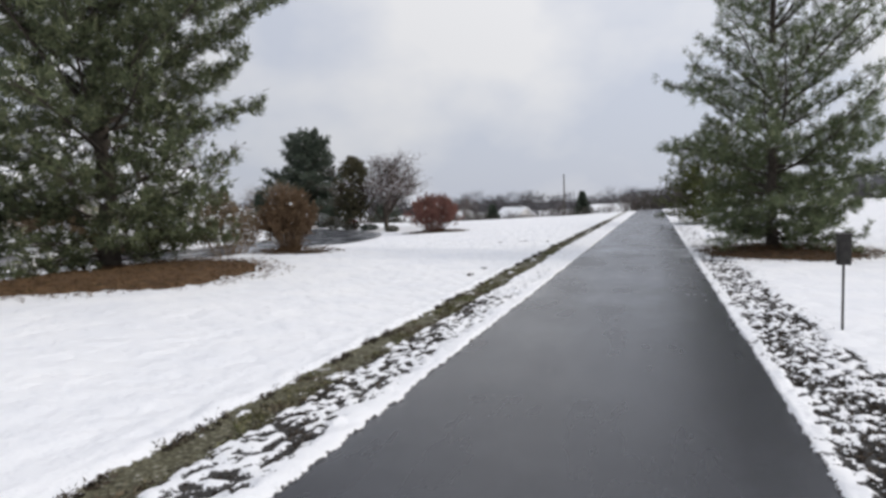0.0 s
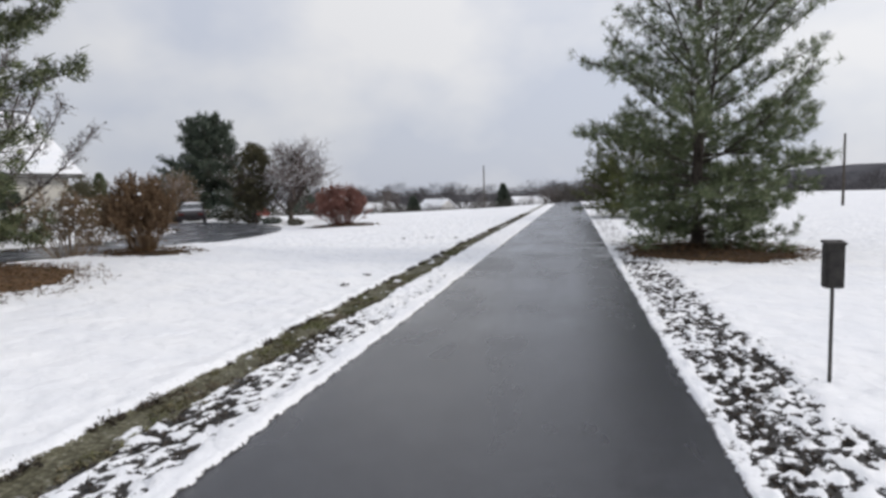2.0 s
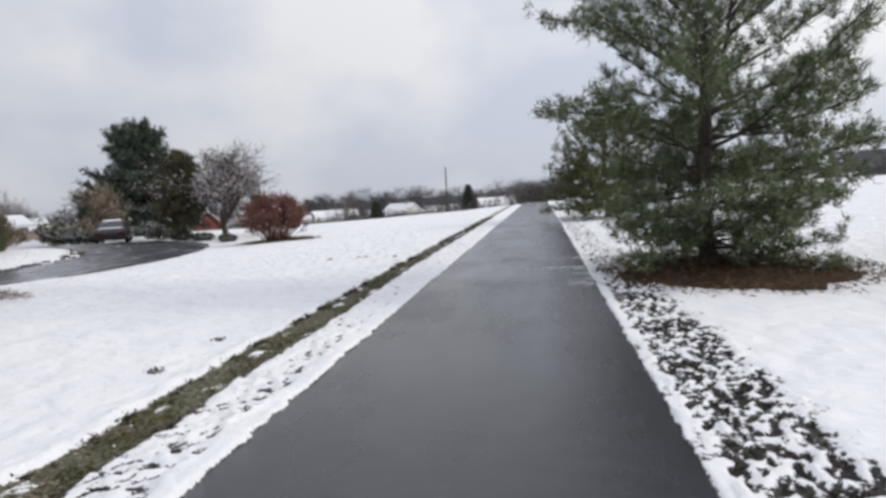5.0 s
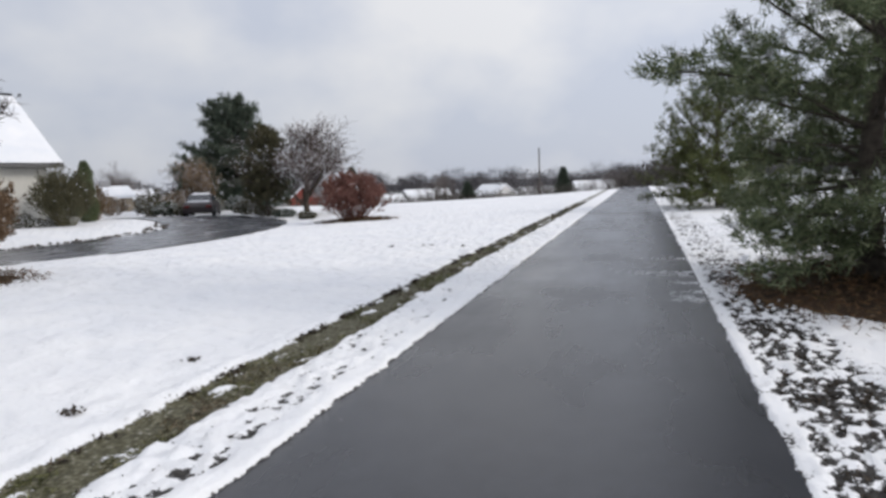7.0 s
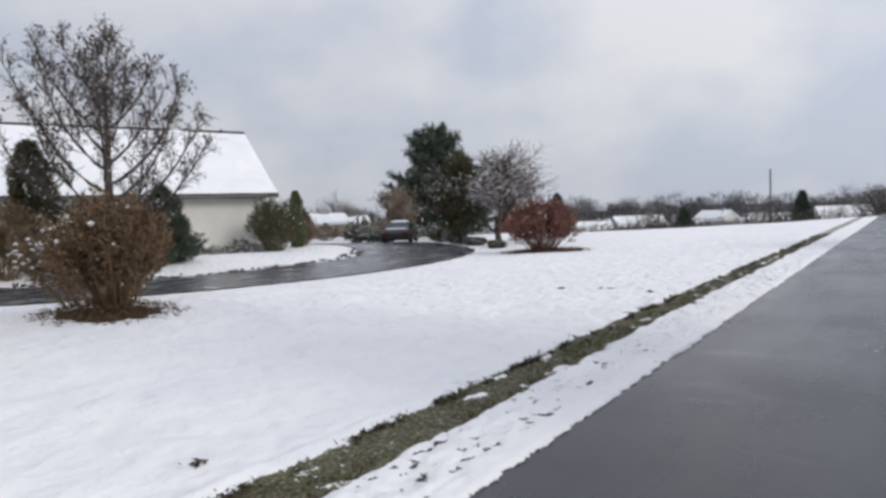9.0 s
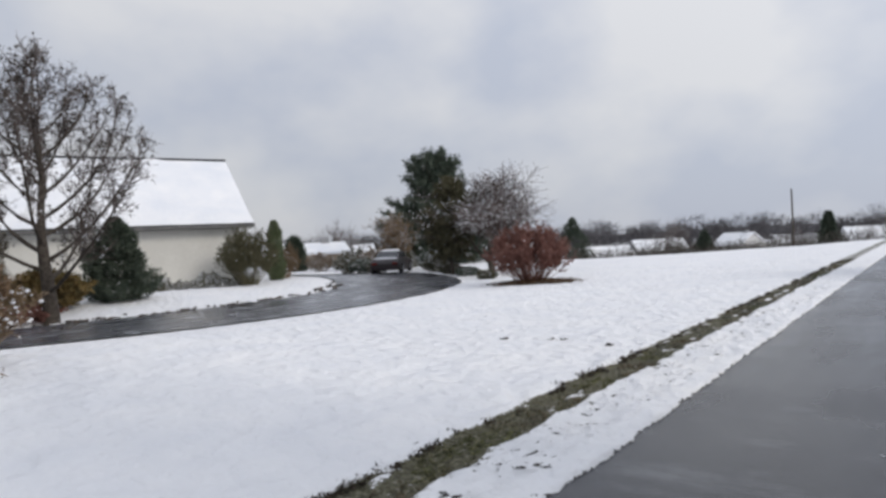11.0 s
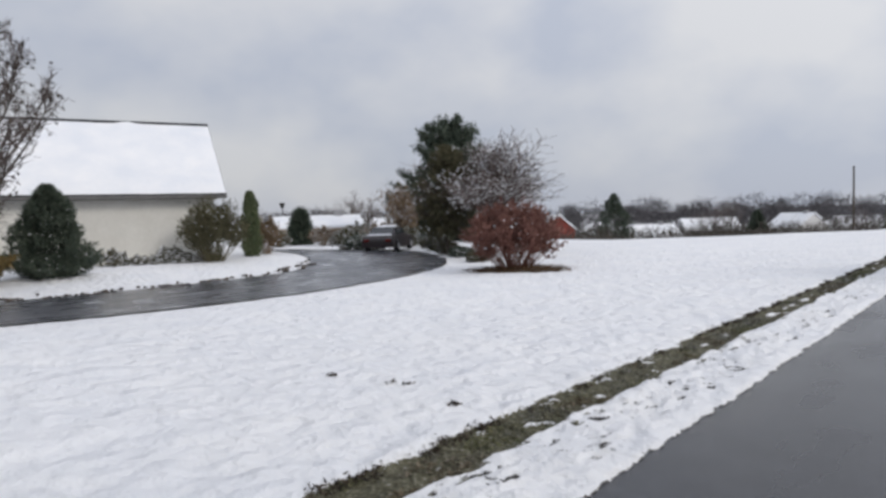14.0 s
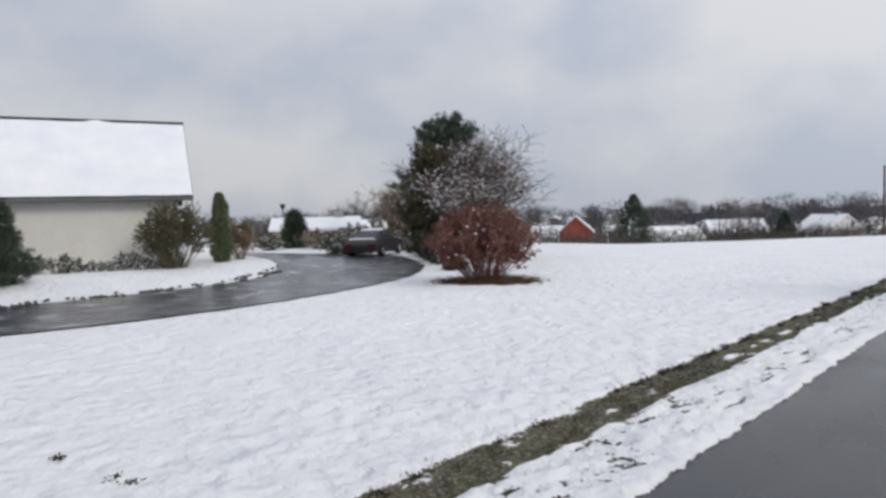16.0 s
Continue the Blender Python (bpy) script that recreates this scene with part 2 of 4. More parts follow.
def box(bm, lo, hi, bevel=0.0):
    m = Matrix.LocRotScale([(a + b) / 2 for a, b in zip(lo, hi)], None, [b - a for a, b in zip(lo, hi)])
    r = bmesh.ops.create_cube(bm, size=1, matrix=m)
    if bevel:
        bmesh.ops.bevel(bm, geom=list({e for v in r["verts"] for e in v.link_edges}), offset=bevel, segments=1, affect='EDGES')


class Tubes:
    """Collects tapered tubes into one mesh."""

    def __init__(self, sides=5):
        self.v, self.f, self.n = [], [], sides

    def add(self, pts, radii):
        start = len(self.v)
        for i, (p, r) in enumerate(zip(pts, radii)):
            d = (Vector(pts[min(i + 1, len(pts) - 1)]) - Vector(pts[max(i - 1, 0)])).normalized()
            a = d.orthogonal().normalized()
            b = d.cross(a)
            for k in range(self.n):
                w = 2 * math.pi * k / self.n
                self.v.append(Vector(p) + r * (math.cos(w) * a + math.sin(w) * b))
        for i in range(len(pts) - 1):
            for k in range(self.n):
                q = start + i * self.n
                self.f.append((q + k, q + (k + 1) % self.n, q + self.n + (k + 1) % self.n, q + self.n + k))
        self.f.append(tuple(start + (len(pts) - 1) * self.n + k for k in range(self.n)))

    def mesh(self, name):
        return mesh_from(name, self.v, self.f)


def blades(rng, P, D, n, length, width, spread):
    """n thin triangles at each of the places P, fanned about the ways D."""
    P, D = np.repeat(np.asarray(P, float), n, 0), np.repeat(np.asarray(D, float), n, 0)
    m = len(P)
    d = D + rng.normal(0, spread, (m, 3))
    d /= np.linalg.norm(d, axis=1, keepdims=True) + 1e-9
    side = np.cross(d, rng.normal(0, 1, (m, 3)))
    side /= np.linalg.norm(side, axis=1, keepdims=True) + 1e-9
    ln = length * rng.uniform(0.6, 1.3, (m, 1))
    w = width * rng.uniform(0.6, 1.4, (m, 1))
    base = P + rng.normal(0, length * 0.25, (m, 3))
    return np.stack([base - side * w, base + side * w, base + d * ln], 1)


def blobs(rng, P, size, flat=0.5):
    """Small uneven octahedra at the places P."""
    P = np.asarray(P, float)
    m = len(P)
    s = size * rng.uniform(0.5, 1.4, (m, 1, 1)) * rng.uniform(0.7, 1.3, (m, 6, 1))
    corners = np.array([[1, 0, 0], [0, 1, 0], [-1, 0, 0], [0, -1, 0], [0, 0, flat], [0, 0, -flat]], float)
    a = rng.uniform(0, 6.28, m)
    ca, sa = np.cos(a)[:, None], np.sin(a)[:, None]
    c = np.empty((m, 6, 3))
    c[..., 0] = corners[:, 0] * ca - corners[:, 1] * sa
    c[..., 1] = corners[:, 0] * sa + corners[:, 1] * ca
    c[..., 2] = corners[:, 2]
    v = P[:, None] + c * s
    return v.reshape(-1, 3), [(6 * i + a, 6 * i + b, 6 * i + c) for i in range(m)
                              for a, b, c in ((0, 1, 4), (1, 2, 4), (2, 3, 4), (3, 0, 4), (1, 0, 5), (2, 1, 5), (3, 2, 5), (0, 3, 5))]


def unit(v):
    return v / (np.linalg.norm(v) + 1e-9)


# ---- ground, path, drive ----
def strip_shape(y):
    """Centre and half width of the bare grass strip beside the path."""
    k = min(1.0, max(0.0, (y - 7.0) / 7.0))
    m = min(1.0, max(0.0, (y - 15.0) / 5.0))
    c = -2.43 - 0.04 * k - 0.09 * m + 0.05 * noise.noise((0, y * 0.7, 5)) + 0.05 * noise.noise((0, y * 3, 2))
    return c, 0.22 + 0.08 * k - 0.02 * m + 0.05 * noise.noise((4, y * 2.3, 2))


def litter_depth(x, y):
    """How thin the snow lies over the leaf litter on both verges, 0 to 1."""
    if x > 0:
        edge = 2.4 + 0.12 * noise.noise((1, y * 0.8, 3)) + 0.1 * noise.noise((1, y * 3.0, 7))
        d = min(1.0, max(0.0, (x - 1.56) / 0.06)) * min(1.0, max(0.0, (edge - x) / 0.12))
        return d * (1 - 0.3 * min(1.0, max(0.0, (y - 16) / 5)))
    d = min(1.0, max(0.0, (x + 2.35) / 0.1)) * min(1.0, max(0.0, (-1.6 - x) / 0.12))
    return d * (1.0 - 0.72 * min(1.0, max(0.0, (y - 8.5) / 4)))


def litter_clump(x, y):
    """Snow clumps (above 0) and hollows between them."""
    return noise.noise((x * 13, y * 9.5, 7)) + 0.6 * noise.noise((x * 24, y * 18, 3)) + 0.4 * noise.noise((x * 2.6, y * 2.0, 6))


def build_ground():
    xs = np.unique(np.round(np.concatenate([np.linspace(-900, -60, 15), np.arange(-60, -14, 1.5), np.arange(-14, -9, 0.25), np.arange(-9, -3.1, 0.12), np.arange(-3.1, -1.64, 0.04),
                                            np.arange(-1.64, -1.3, 0.03), [-0.6, 0, 0.6], np.arange(1.3, 1.6, 0.03), np.arange(1.6, 2.6, 0.035), np.arange(2.6, 2.72, 0.06), np.arange(2.72, 9, 0.3),
                                            np.arange(9, 60, 2), np.linspace(60, 900, 15)]), 3))
    ys = np.unique(np.round(np.concatenate([np.linspace(-300, -6, 20), np.arange(-6, 0, 0.2), np.arange(0, 14, 0.05), np.arange(14, 26, 0.07), np.arange(26, 46, 0.12), np.arange(46, 150, 2.5), np.linspace(150, 1500, 20)]), 3))
    v, nx = [], len(xs)
    for y in ys:
        near_y = -6 < y < 46
        sc, sh = strip_shape(y)
        late = min(1.0, max(0.0, (y - 13) / 7))
        edge_l = 0.03 * noise.noise((0.3, y * 1.3, 0)) + 0.045 * noise.noise((9, y * 6, 0)) + 0.02 * noise.noise((5, y * 15, 0))
        edge_r = 0.012 * noise.noise((0.3, y * 1.3, 4)) + 0.02 * noise.noise((9, y * 7, 4))
        for x in xs:
            z = height(x, y)
            near = near_y and abs(x) < 14
            e = abs(x) - 1.45 + ((edge_l if x < 0 else edge_r) if near else 0)
            t = min(1, max(0, e / (0.05 if x < 0 else 0.03) + 0.5))
            z += -0.04 + (0.075 if x < 0 else 0.062) * t
            if near and t > 0:
                k = noise.noise((x * 2.4, y * 2.4, 4)) * 0.022 + noise.noise((x * 8, y * 8, 8)) * 0.012
                if x < -2.7:
                    k *= 1 + 0.7 * late
                if abs(x) < 2.9:
                    clump = litter_clump(x, y)
                    d = litter_depth(x, y)
                    if d > 0:
                        w = min(1.0, d * 4)
                        k = k * (1 - w) + w * (0.05 * clump + (0.001 if x < 0 else 0.012) - 0.028 * d)
                    if x < 0:
                        q = (sh - abs(x - sc)) / 0.06 + 0.6 * clump
                        cut = min(1.0, max(0.0, q))
                        lump = noise.noise((x * 5, y * 3.2, 12)) + 0.5 * noise.noise((x * 13, y * 11, 2))
                        k = k * (1 - cut) + cut * (-0.045 + 0.06 * max(0.0, lump - 0.2 + 0.25 * noise.noise((3, y * 0.55, 9))))
                        lip = max(0.0, 1 - abs(x - sc + sh + 0.08) / 0.1)
                        k += 0.018 * lip * (1 - cut)
                z += k * t
            v.append((x, y, z))
    f = [(j * nx + i, j * nx + i + 1, (j + 1) * nx + i + 1, (j + 1) * nx + i) for j in range(len(ys) - 1) for i in range(nx - 1)]
    g = link_part("ground", mesh_from("ground", v, f), GROUND, smooth=True)
    tagged(g, "snow-covered lawn with thin bare turf strips along the path", "ground", kind="structure")


build_ground()


def build_path():
    bm = bmesh.new()
    ys = [-60 + 2.5 * i for i in range(19)] + [-12 + 1.5 * i for i in range(76)]
    rows = []
    for y in ys:
        z = height(0, y)
        rows.append([bm.verts.new((x, y, z + dz)) for x, dz in ((-1.52, -0.08), (-1.52, 0.003), (-0.7, 0.0045), (0, 0.005), (0.7, 0.0045), (1.52, 0.003), (1.52, -0.08))])
    for a, b in zip(rows, rows[1:]):
        for i in range(6):
            bm.faces.new((a[i], a[i + 1], b[i + 1], b[i]))
    tagged(part("path", bm, ASPHALT), "dark damp asphalt footpath cleared of snow", "path", kind="structure")


build_path()
DRIVE_NEAR = [(-46, 0), (-33, 7.5), (-24, 12.8), (-17.8, 17), (-15.6, 20.3), (-14.4, 23.5), (-13.9, 26.8), (-14.2, 30.2), (-15.2, 33.8), (-17.2, 37.5), (-21, 40.8), (-26.4, 43.0), (-33, 41.3)]
DRIVE_FAR = [(-49, 4), (-35, 11.5), (-26.5, 15.5), (-22.2, 18.2), (-20.4, 21.6), (-19.7, 24.8), (-19.6, 28.2), (-20.3, 31.6), (-21.6, 33.6), (-23.6, 35), (-27, 36.2), (-31.5, 37.4), (-38, 39)]


def smooth_line(pts, n=9):
    out = []
    for i in range(len(pts) - 1):
        p = [Vector(pts[max(0, min(len(pts) - 1, i + k))]) for k in (-1, 0, 1, 2)]
        for j in range(n):
            t = j / n
            out.append(0.5 * (2 * p[1] + (p[2] - p[0]) * t + (2 * p[0] - 5 * p[1] + 4 * p[2] - p[3]) * t * t + (3 * p[1] - p[0] - 3 * p[2] + p[3]) * t ** 3))
    return out + [Vector(pts[-1])]


def build_drive():
    bm = bmesh.new()
    rows = []
    for k, (a, b) in enumerate(zip(smooth_line(DRIVE_NEAR), smooth_line(DRIVE_FAR))):
        w = noise.noise((k * 0.9, 3, 0)) * 0.12
        a, b = a.lerp(b, w * 0.25), b.lerp(a, noise.noise((k * 0.7, 9, 0)) * 0.03)
        rows.append([bm.verts.new((p.x, p.y, height(p.x, p.y) + 0.075)) for p in [a.lerp(b, i / 8) for i in range(9)]])
    for a, b in zip(rows, rows[1:]):
        for i in range(8):
            bm.faces.new((a[i], a[i + 1], b[i + 1], b[i]))
    tagged(part("driveway", bm, asphalt_material("wet_drive_asphalt", 1.8, 0.16, 0.2, 0.6, slush=0.6), smooth=True), "wet dark asphalt driveway curving past the house", "driveway", kind="structure")


build_drive()


# ---- plants ----
def limb_points(rng, base, way, length, rise, n=5):
    """A limb that leaves along way and bends up by rise."""
    pts, p, d = [base], base.copy(), unit(way)
    for i in range(n):
        d = unit(d + np.array([0, 0, rise / n]) + rng.normal(0, 0.07, 3))
        p = p + d * length / n
        pts.append(p.copy())
    return pts


def pine(x, y, tall, profile, seed, label, needles=NEEDLES, step=0.46, per=6, clump=20, snowy=0.35, size=0.15, width=0.0078, gap=0.1, trunk_r=0.15, z=None, lean=0.0, bare=0.22, clear=None, dense=0.0, skew=0.0):
    """A pine: trunk, whorled limbs, needle clumps and snow. profile: rows of height and reach."""
    rng = np.random.default_rng(seed)
    tree = thing("pine_tree", x, y, label, "tree", z=z)
    hs, rs = zip(*profile)
    trunk = Tubes(9)
    tp = [np.array([lean * h / tall + 0.06 * math.sin(h * 1.3 + seed), 0.06 * math.cos(h * 1.1 + seed), h]) for h in np.linspace(0, tall, 14)]
    tp[0][2] = -0.15
    trunk.add(tp, [max(0.015, trunk_r * (1 - 0.95 * i / 13)) * (1.25 if i == 0 else 1) for i in range(14)])
    link_part("trunk", trunk.mesh("trunk"), BARK, tree, smooth=True)
    limbs, P, D, S = Tubes(4), [], [], []
    ths = np.linspace(0, tall, 14)
    h = hs[0]
    while h < tall * 0.985:
        reach = float(np.interp(h, hs, rs))
        turn = rng.uniform(0, 6.28)
        for k in range(per):
            a = turn + 6.283 * k / per + rng.normal(0, 0.25)
            ln = reach * rng.uniform(0.7, 1.1) * (1 + skew * math.cos(a))
            if ln < 0.08:
                continue
            base = np.array([np.interp(h, ths, [p[0] for p in tp]), np.interp(h, ths, [p[1] for p in tp]), h + rng.normal(0, 0.12)])
            slope = np.interp(h / tall, [0, 0.18, 0.35, 0.6, 1], [-0.1, 0.12, 0.5, 0.6, 1.1]) + rng.normal(0, 0.1)
            base[2] -= slope * ln * 0.45
            base[2] = max(base[2], 0.2)
            if clear and h < 2.1 and math.cos(a) < 0:
                ln = min(ln, clear / max(0.05, -math.cos(a)))
            pts = limb_points(rng, base, np.array([math.cos(a), math.sin(a), slope]), ln * 1.05, 0.25)
            limbs.add(pts, [max(0.006, 0.012 + 0.011 * ln * (1 - i / 5)) for i in range(6)])
            q = np.array(pts)
            m = max(3, int(ln / 0.2))
            for j in range(m + 1):
                u = min(0.999, bare + (1 - bare) * (j + rng.random() * 0.8) / m)
                i0 = min(4, int(u * 5))
                p = q[i0] + (q[i0 + 1] - q[i0]) * (u * 5 - i0)
                way = unit(q[i0 + 1] - q[i0])
                out = unit(way * 0.75 + np.array([-way[1], way[0], 0]) * rng.choice([-1, 1]) * rng.uniform(0.3, 1.2) + np.array([0, 0, rng.uniform(-0.25, 0.5)]))
                tl = min(0.95, (0.2 + 0.42 * (1 - u)) * ln * 0.62) * rng.uniform(0.5, 1.3) + 0.08
                if tl > 0.3:
                    limbs.add([p, p + out * tl], [0.009, 0.003])
                cnt = max(2, int(tl / (gap * (0.55 if h < dense else 1.0))))
                for c in range(cnt):
                    e = p + out * tl * (0.25 + 0.75 * (c + 1) / cnt) + rng.normal(0, 0.055 + size * 0.12, 3)
                    P.append(e)
                    D.append(out * 0.7 + np.array([0, 0, 0.3]))
                    if rng.random() < snowy * (0.12 if h < dense else 0.55):
                        S.append(e + np.array([0, 0, size * 0.62]) + rng.normal(0, 0.03, 3))
        h += step * rng.uniform(0.7, 1.3) * (0.75 if h > tall * 0.7 else 0.55 if h < 1.5 else 1)
    tagged(link_part("branchwork", limbs.mesh("branchwork"), BARK, tree), kind="stuff")
    link_part("crown", tri_mesh("crown", blades(rng, P, D, clump, size, width, 0.75)), needles, tree)
    if S:
        tagged(link_part("snow", tri_mesh("snow", blades(rng, S, np.tile((0, 0, 0.12), (len(S), 1)) + rng.normal(0, 0.5, (len(S), 3)) * np.array([1, 1, 0.25]), 6, size * 0.75, max(width, 0.011) * 2.1, 0.25)), SNOW, tree, "fresh snow lying on the boughs"), kind="stuff")
    return tree


def bare_tree(x, y, tall, spread, seed, label, material=None, trunk_r=0.13, fork=0.25, snowy=0.3, depth=5, kids=4, leaves=0, leaf_material=None, z=None, name="bare_tree", wide=None, low=0.55, fine=0.006):
    """A leafless tree with ever finer limbs."""
    rng = np.random.default_rng(seed)
    tree = thing(name, x, y, label, "tree", z=z)
    parts = {0: Tubes(8), 1: Tubes(5), 2: Tubes(3)}
    S, L = [], []

    def grow(p, d, ln, r, level):
        n = 4
        pts, q, w = [p], p.copy(), d.copy()
        for i in range(n):
            up = 0.12 if level else 0.05
            w = unit(w + rng.normal(0, 0.09 + 0.03 * level, 3) + np.array([0, 0, up]))
            q = q + w * ln / n
            pts.append(q.copy())
        r1 = r * (0.62 if level < depth - 1 else 0.3)
        parts[min(2, level)].add(pts, [max(fine, r + (r1 - r) * i / n) for i in range(n + 1)])
        if level >= 2:
            for s in pts[1:]:
                if rng.random() < snowy:
                    S.append(s + np.array([0, 0, r + 0.01]))
                if leaves and rng.random() < leaves:
                    L.append(s)
        if level >= depth - 1:
            return
        for k in range(kids if level else kids + 2):
            u = rng.uniform(0.35, 1.0) if level else rng.uniform(low, 1.0)
            i0 = min(n - 1, int(u * n))
            b = pts[i0] + (pts[i0 + 1] - pts[i0]) * (u * n - i0)
            a = rng.uniform(0, 6.28)
            side = unit(np.cross(w, np.array([math.cos(a), math.sin(a), 0.3])))
            grow(b, unit(w * rng.uniform(0.6, 1.0) + side * spread * rng.uniform(0.5, 1.1)), ln * rng.uniform(0.55, 0.85) * (1.5 if level == 0 else 1), r1 * rng.uniform(0.55, 0.8), level + 1)

    grow(np.array([0, 0, -0.1]), np.array([0, 0, 1.0]), tall * fork, trunk_r, 0)
    # fit to its height
    top = max(v[2] for t in parts.values() for v in t.v)
    k = tall / top
    kx = k if not wide else wide / 2 / float(np.percentile([math.hypot(v[0], v[1]) for v in parts[2].v], 94))
    squash = np.array([kx, kx, k])
    for t in parts.values():
        t.v = [Vector((v[0] * kx, v[1] * kx, v[2] * k)) for v in t.v]
    mat = material or BARK
    link_part("trunk", parts[0].mesh("trunk"), BARK, tree, smooth=True)
    tagged(link_part("branchwork", parts[1].mesh("branchwork"), BARK, tree), kind="stuff")
    tagged(link_part("twigwork", parts[2].mesh("twigwork"), mat, tree), kind="stuff")
    if S:
        tagged(link_part("snow", mesh_from("snow", *blobs(rng, np.array(S) * squash, 0.05 * tall / 7, 0.5)), SNOW, tree, "snow caught on the twigs"), kind="stuff")
    if L:
        L = np.array(L) * squash
        tagged(link_part("leaf_scatter", tri_mesh("leaf_scatter", blades(rng, L, rng.normal(0, 1, L.shape), 5, 0.09, 0.03, 0.8)), leaf_material, tree), kind="stuff")
    return tree


def shrub(x, y, tall, wide, seed, label, material, stems=140, twigs=20, leaves=6, leaf=0.07, snowy=0.01, flare=0.55, waist=0.25, z=None, name="shrub", up=1.0):
    """A twiggy shrub: stems fanning from a narrow foot into a rounded head."""
    rng = np.random.default_rng(seed)
    ob = thing(name, x, y, label, "shrub", z=z)
    wood, P, D, S = Tubes(3), [], [], []
    for i in range(stems):
        a, q = rng.uniform(0, 6.28), math.sqrt(rng.random())
        foot = np.array([math.cos(a), math.sin(a), 0]) * wide * waist * q * 0.5
        foot[2] = -0.06
        tip_r = wide * 0.5 * q * rng.uniform(0.85, 1.1)
        top = tall * (math.sqrt(max(0.0, 1 - (q * 0.85) ** 2)) * up + (1 - up) * 0.6) * rng.uniform(0.8, 1.05)
        b = a + rng.normal(0, 0.35)
        tip = np.array([math.cos(b) * tip_r, math.sin(b) * tip_r, top])
        mid = foot + (tip - foot) * 0.5 + np.array([math.cos(a), math.sin(a), 0]) * wide * 0.06 * flare + rng.normal(0, 0.04, 3)
        pts = [foot, foot + (mid - foot) * 0.6, mid, mid + (tip - mid) * 0.6, tip]
        wood.add(pts, [0.014, 0.011, 0.008, 0.006, 0.003])
        for j in range(twigs):
            u = rng.uniform(0.42, 1.0)
            i0 = min(3, int(u * 4))
            p = np.array(pts[i0]) + (np.array(pts[i0 + 1]) - np.array(pts[i0])) * (u * 4 - i0)
            d = unit(unit(tip - foot) + rng.normal(0, 0.55, 3))
            ln = rng.uniform(0.12, 0.3) * tall / 2
            wood.add([p, p + d * ln], [0.004, 0.0015])
            for c in range(leaves):
                P.append(p + d * ln * rng.uniform(0.3, 1.05))
                D.append(d)
            if rng.random() < snowy:
                S.append(p + d * ln)
    tagged(link_part("stemwork", wood.mesh("stemwork"), material, ob), kind="stuff")
    link_part("foliage", tri_mesh("foliage", blades(rng, P, D, 2, leaf, leaf * 0.22, 0.6)), material, ob)
    if S:
        tagged(link_part("snow", mesh_from("snow", *blobs(rng, S, 0.05, 0.6)), SNOW, ob, "snow on the twigs"), kind="stuff")
    return ob


def columnar(x, y, tall, wide, seed, label, material, power=0.7, n=2600, size=0.12, snowy=0.03, z=None):
    """A dense clipped conifer, built as a shell of upright sprays round a stem."""
    rng = np.random.default_rng(seed)
    ob = thing("evergreen_shrub", x, y, label, "shrub", z=z)
    stem = Tubes(6)
    stem.add([(0, 0, -0.1), (0, 0, tall * 0.9)], [0.06, 0.01])
    link_part("trunk", stem.mesh("trunk"), BARK, ob)
    u = rng.random(n) ** 1.1
    a = rng.uniform(0, 6.28, n)
    lump = 1 + 0.17 * np.sin(3 * a + 8 * u + seed) + 0.12 * np.sin(7 * a - 15 * u) + 0.1 * np.sin(23 * u + 2 * a)
    r = wide * 0.5 * np.minimum(1, (1 - u) ** power * 1.1) * np.minimum(1, 0.55 + u * 4) * rng.uniform(0.45, 1.05, n) * lump
    P = np.stack([np.cos(a) * r, np.sin(a) * r, 0.05 + u * tall * 0.94], 1)
    D = np.stack([np.cos(a) * 0.7, np.sin(a) * 0.7, np.full(n, 0.7)], 1)
    link_part("foliage", tri_mesh("foliage", blades(rng, P, D, 9, size, size * 0.13, 0.5)), material, ob)
    pick = P[rng.random(n) < snowy]
    if len(pick):
        tagged(link_part("snow", mesh_from("snow", *blobs(rng, pick * np.array([1.05, 1.05, 1]) + np.array([0, 0, 0.05]), 0.038, 0.6)), SNOW, ob, "snow on the sprays"), kind="stuff")
    return ob


def bed(name, x, y, rx, ry, seed, label, material, rise=0.1, rz=0.0):
    """A low uneven mound of mulch or soil."""
    bm = bmesh.new()
    rings = []
    for j in range(7):
        q = j / 6
        ring = []
        for k in range(40):
            a = 6.2832 * k / 40
            w = 1 + 0.16 * noise.noise((math.cos(a) * 2 + seed, math.sin(a) * 2, 1)) + 0.09 * noise.noise((math.cos(a) * 7, math.sin(a) * 7 + seed, 2))
            px, py = math.cos(a) * rx * q * w, math.sin(a) * ry * q * w
            gx, gy = x + px * math.cos(rz) - py * math.sin(rz), y + px * math.sin(rz) + py * math.cos(rz)
            ring.append(bm.verts.new((gx, gy, height(gx, gy) + 0.045 + rise * (1 - q * q) - (0.06 if j == 6 else 0) + 0.02 * noise.noise((gx * 4, gy * 4, 0)))))
        rings.append(ring)
    for a, b in zip(rings, rings[1:]):
        for k in range(40):
            if a is rings[0]:
                continue
            bm.faces.new((a[k], a[(k + 1) % 40], b[(k + 1) % 40], b[k]))
    bm.faces.new(rings[1])
    return tagged(part(name, bm, material, smooth=True), label, "bed", kind="structure")


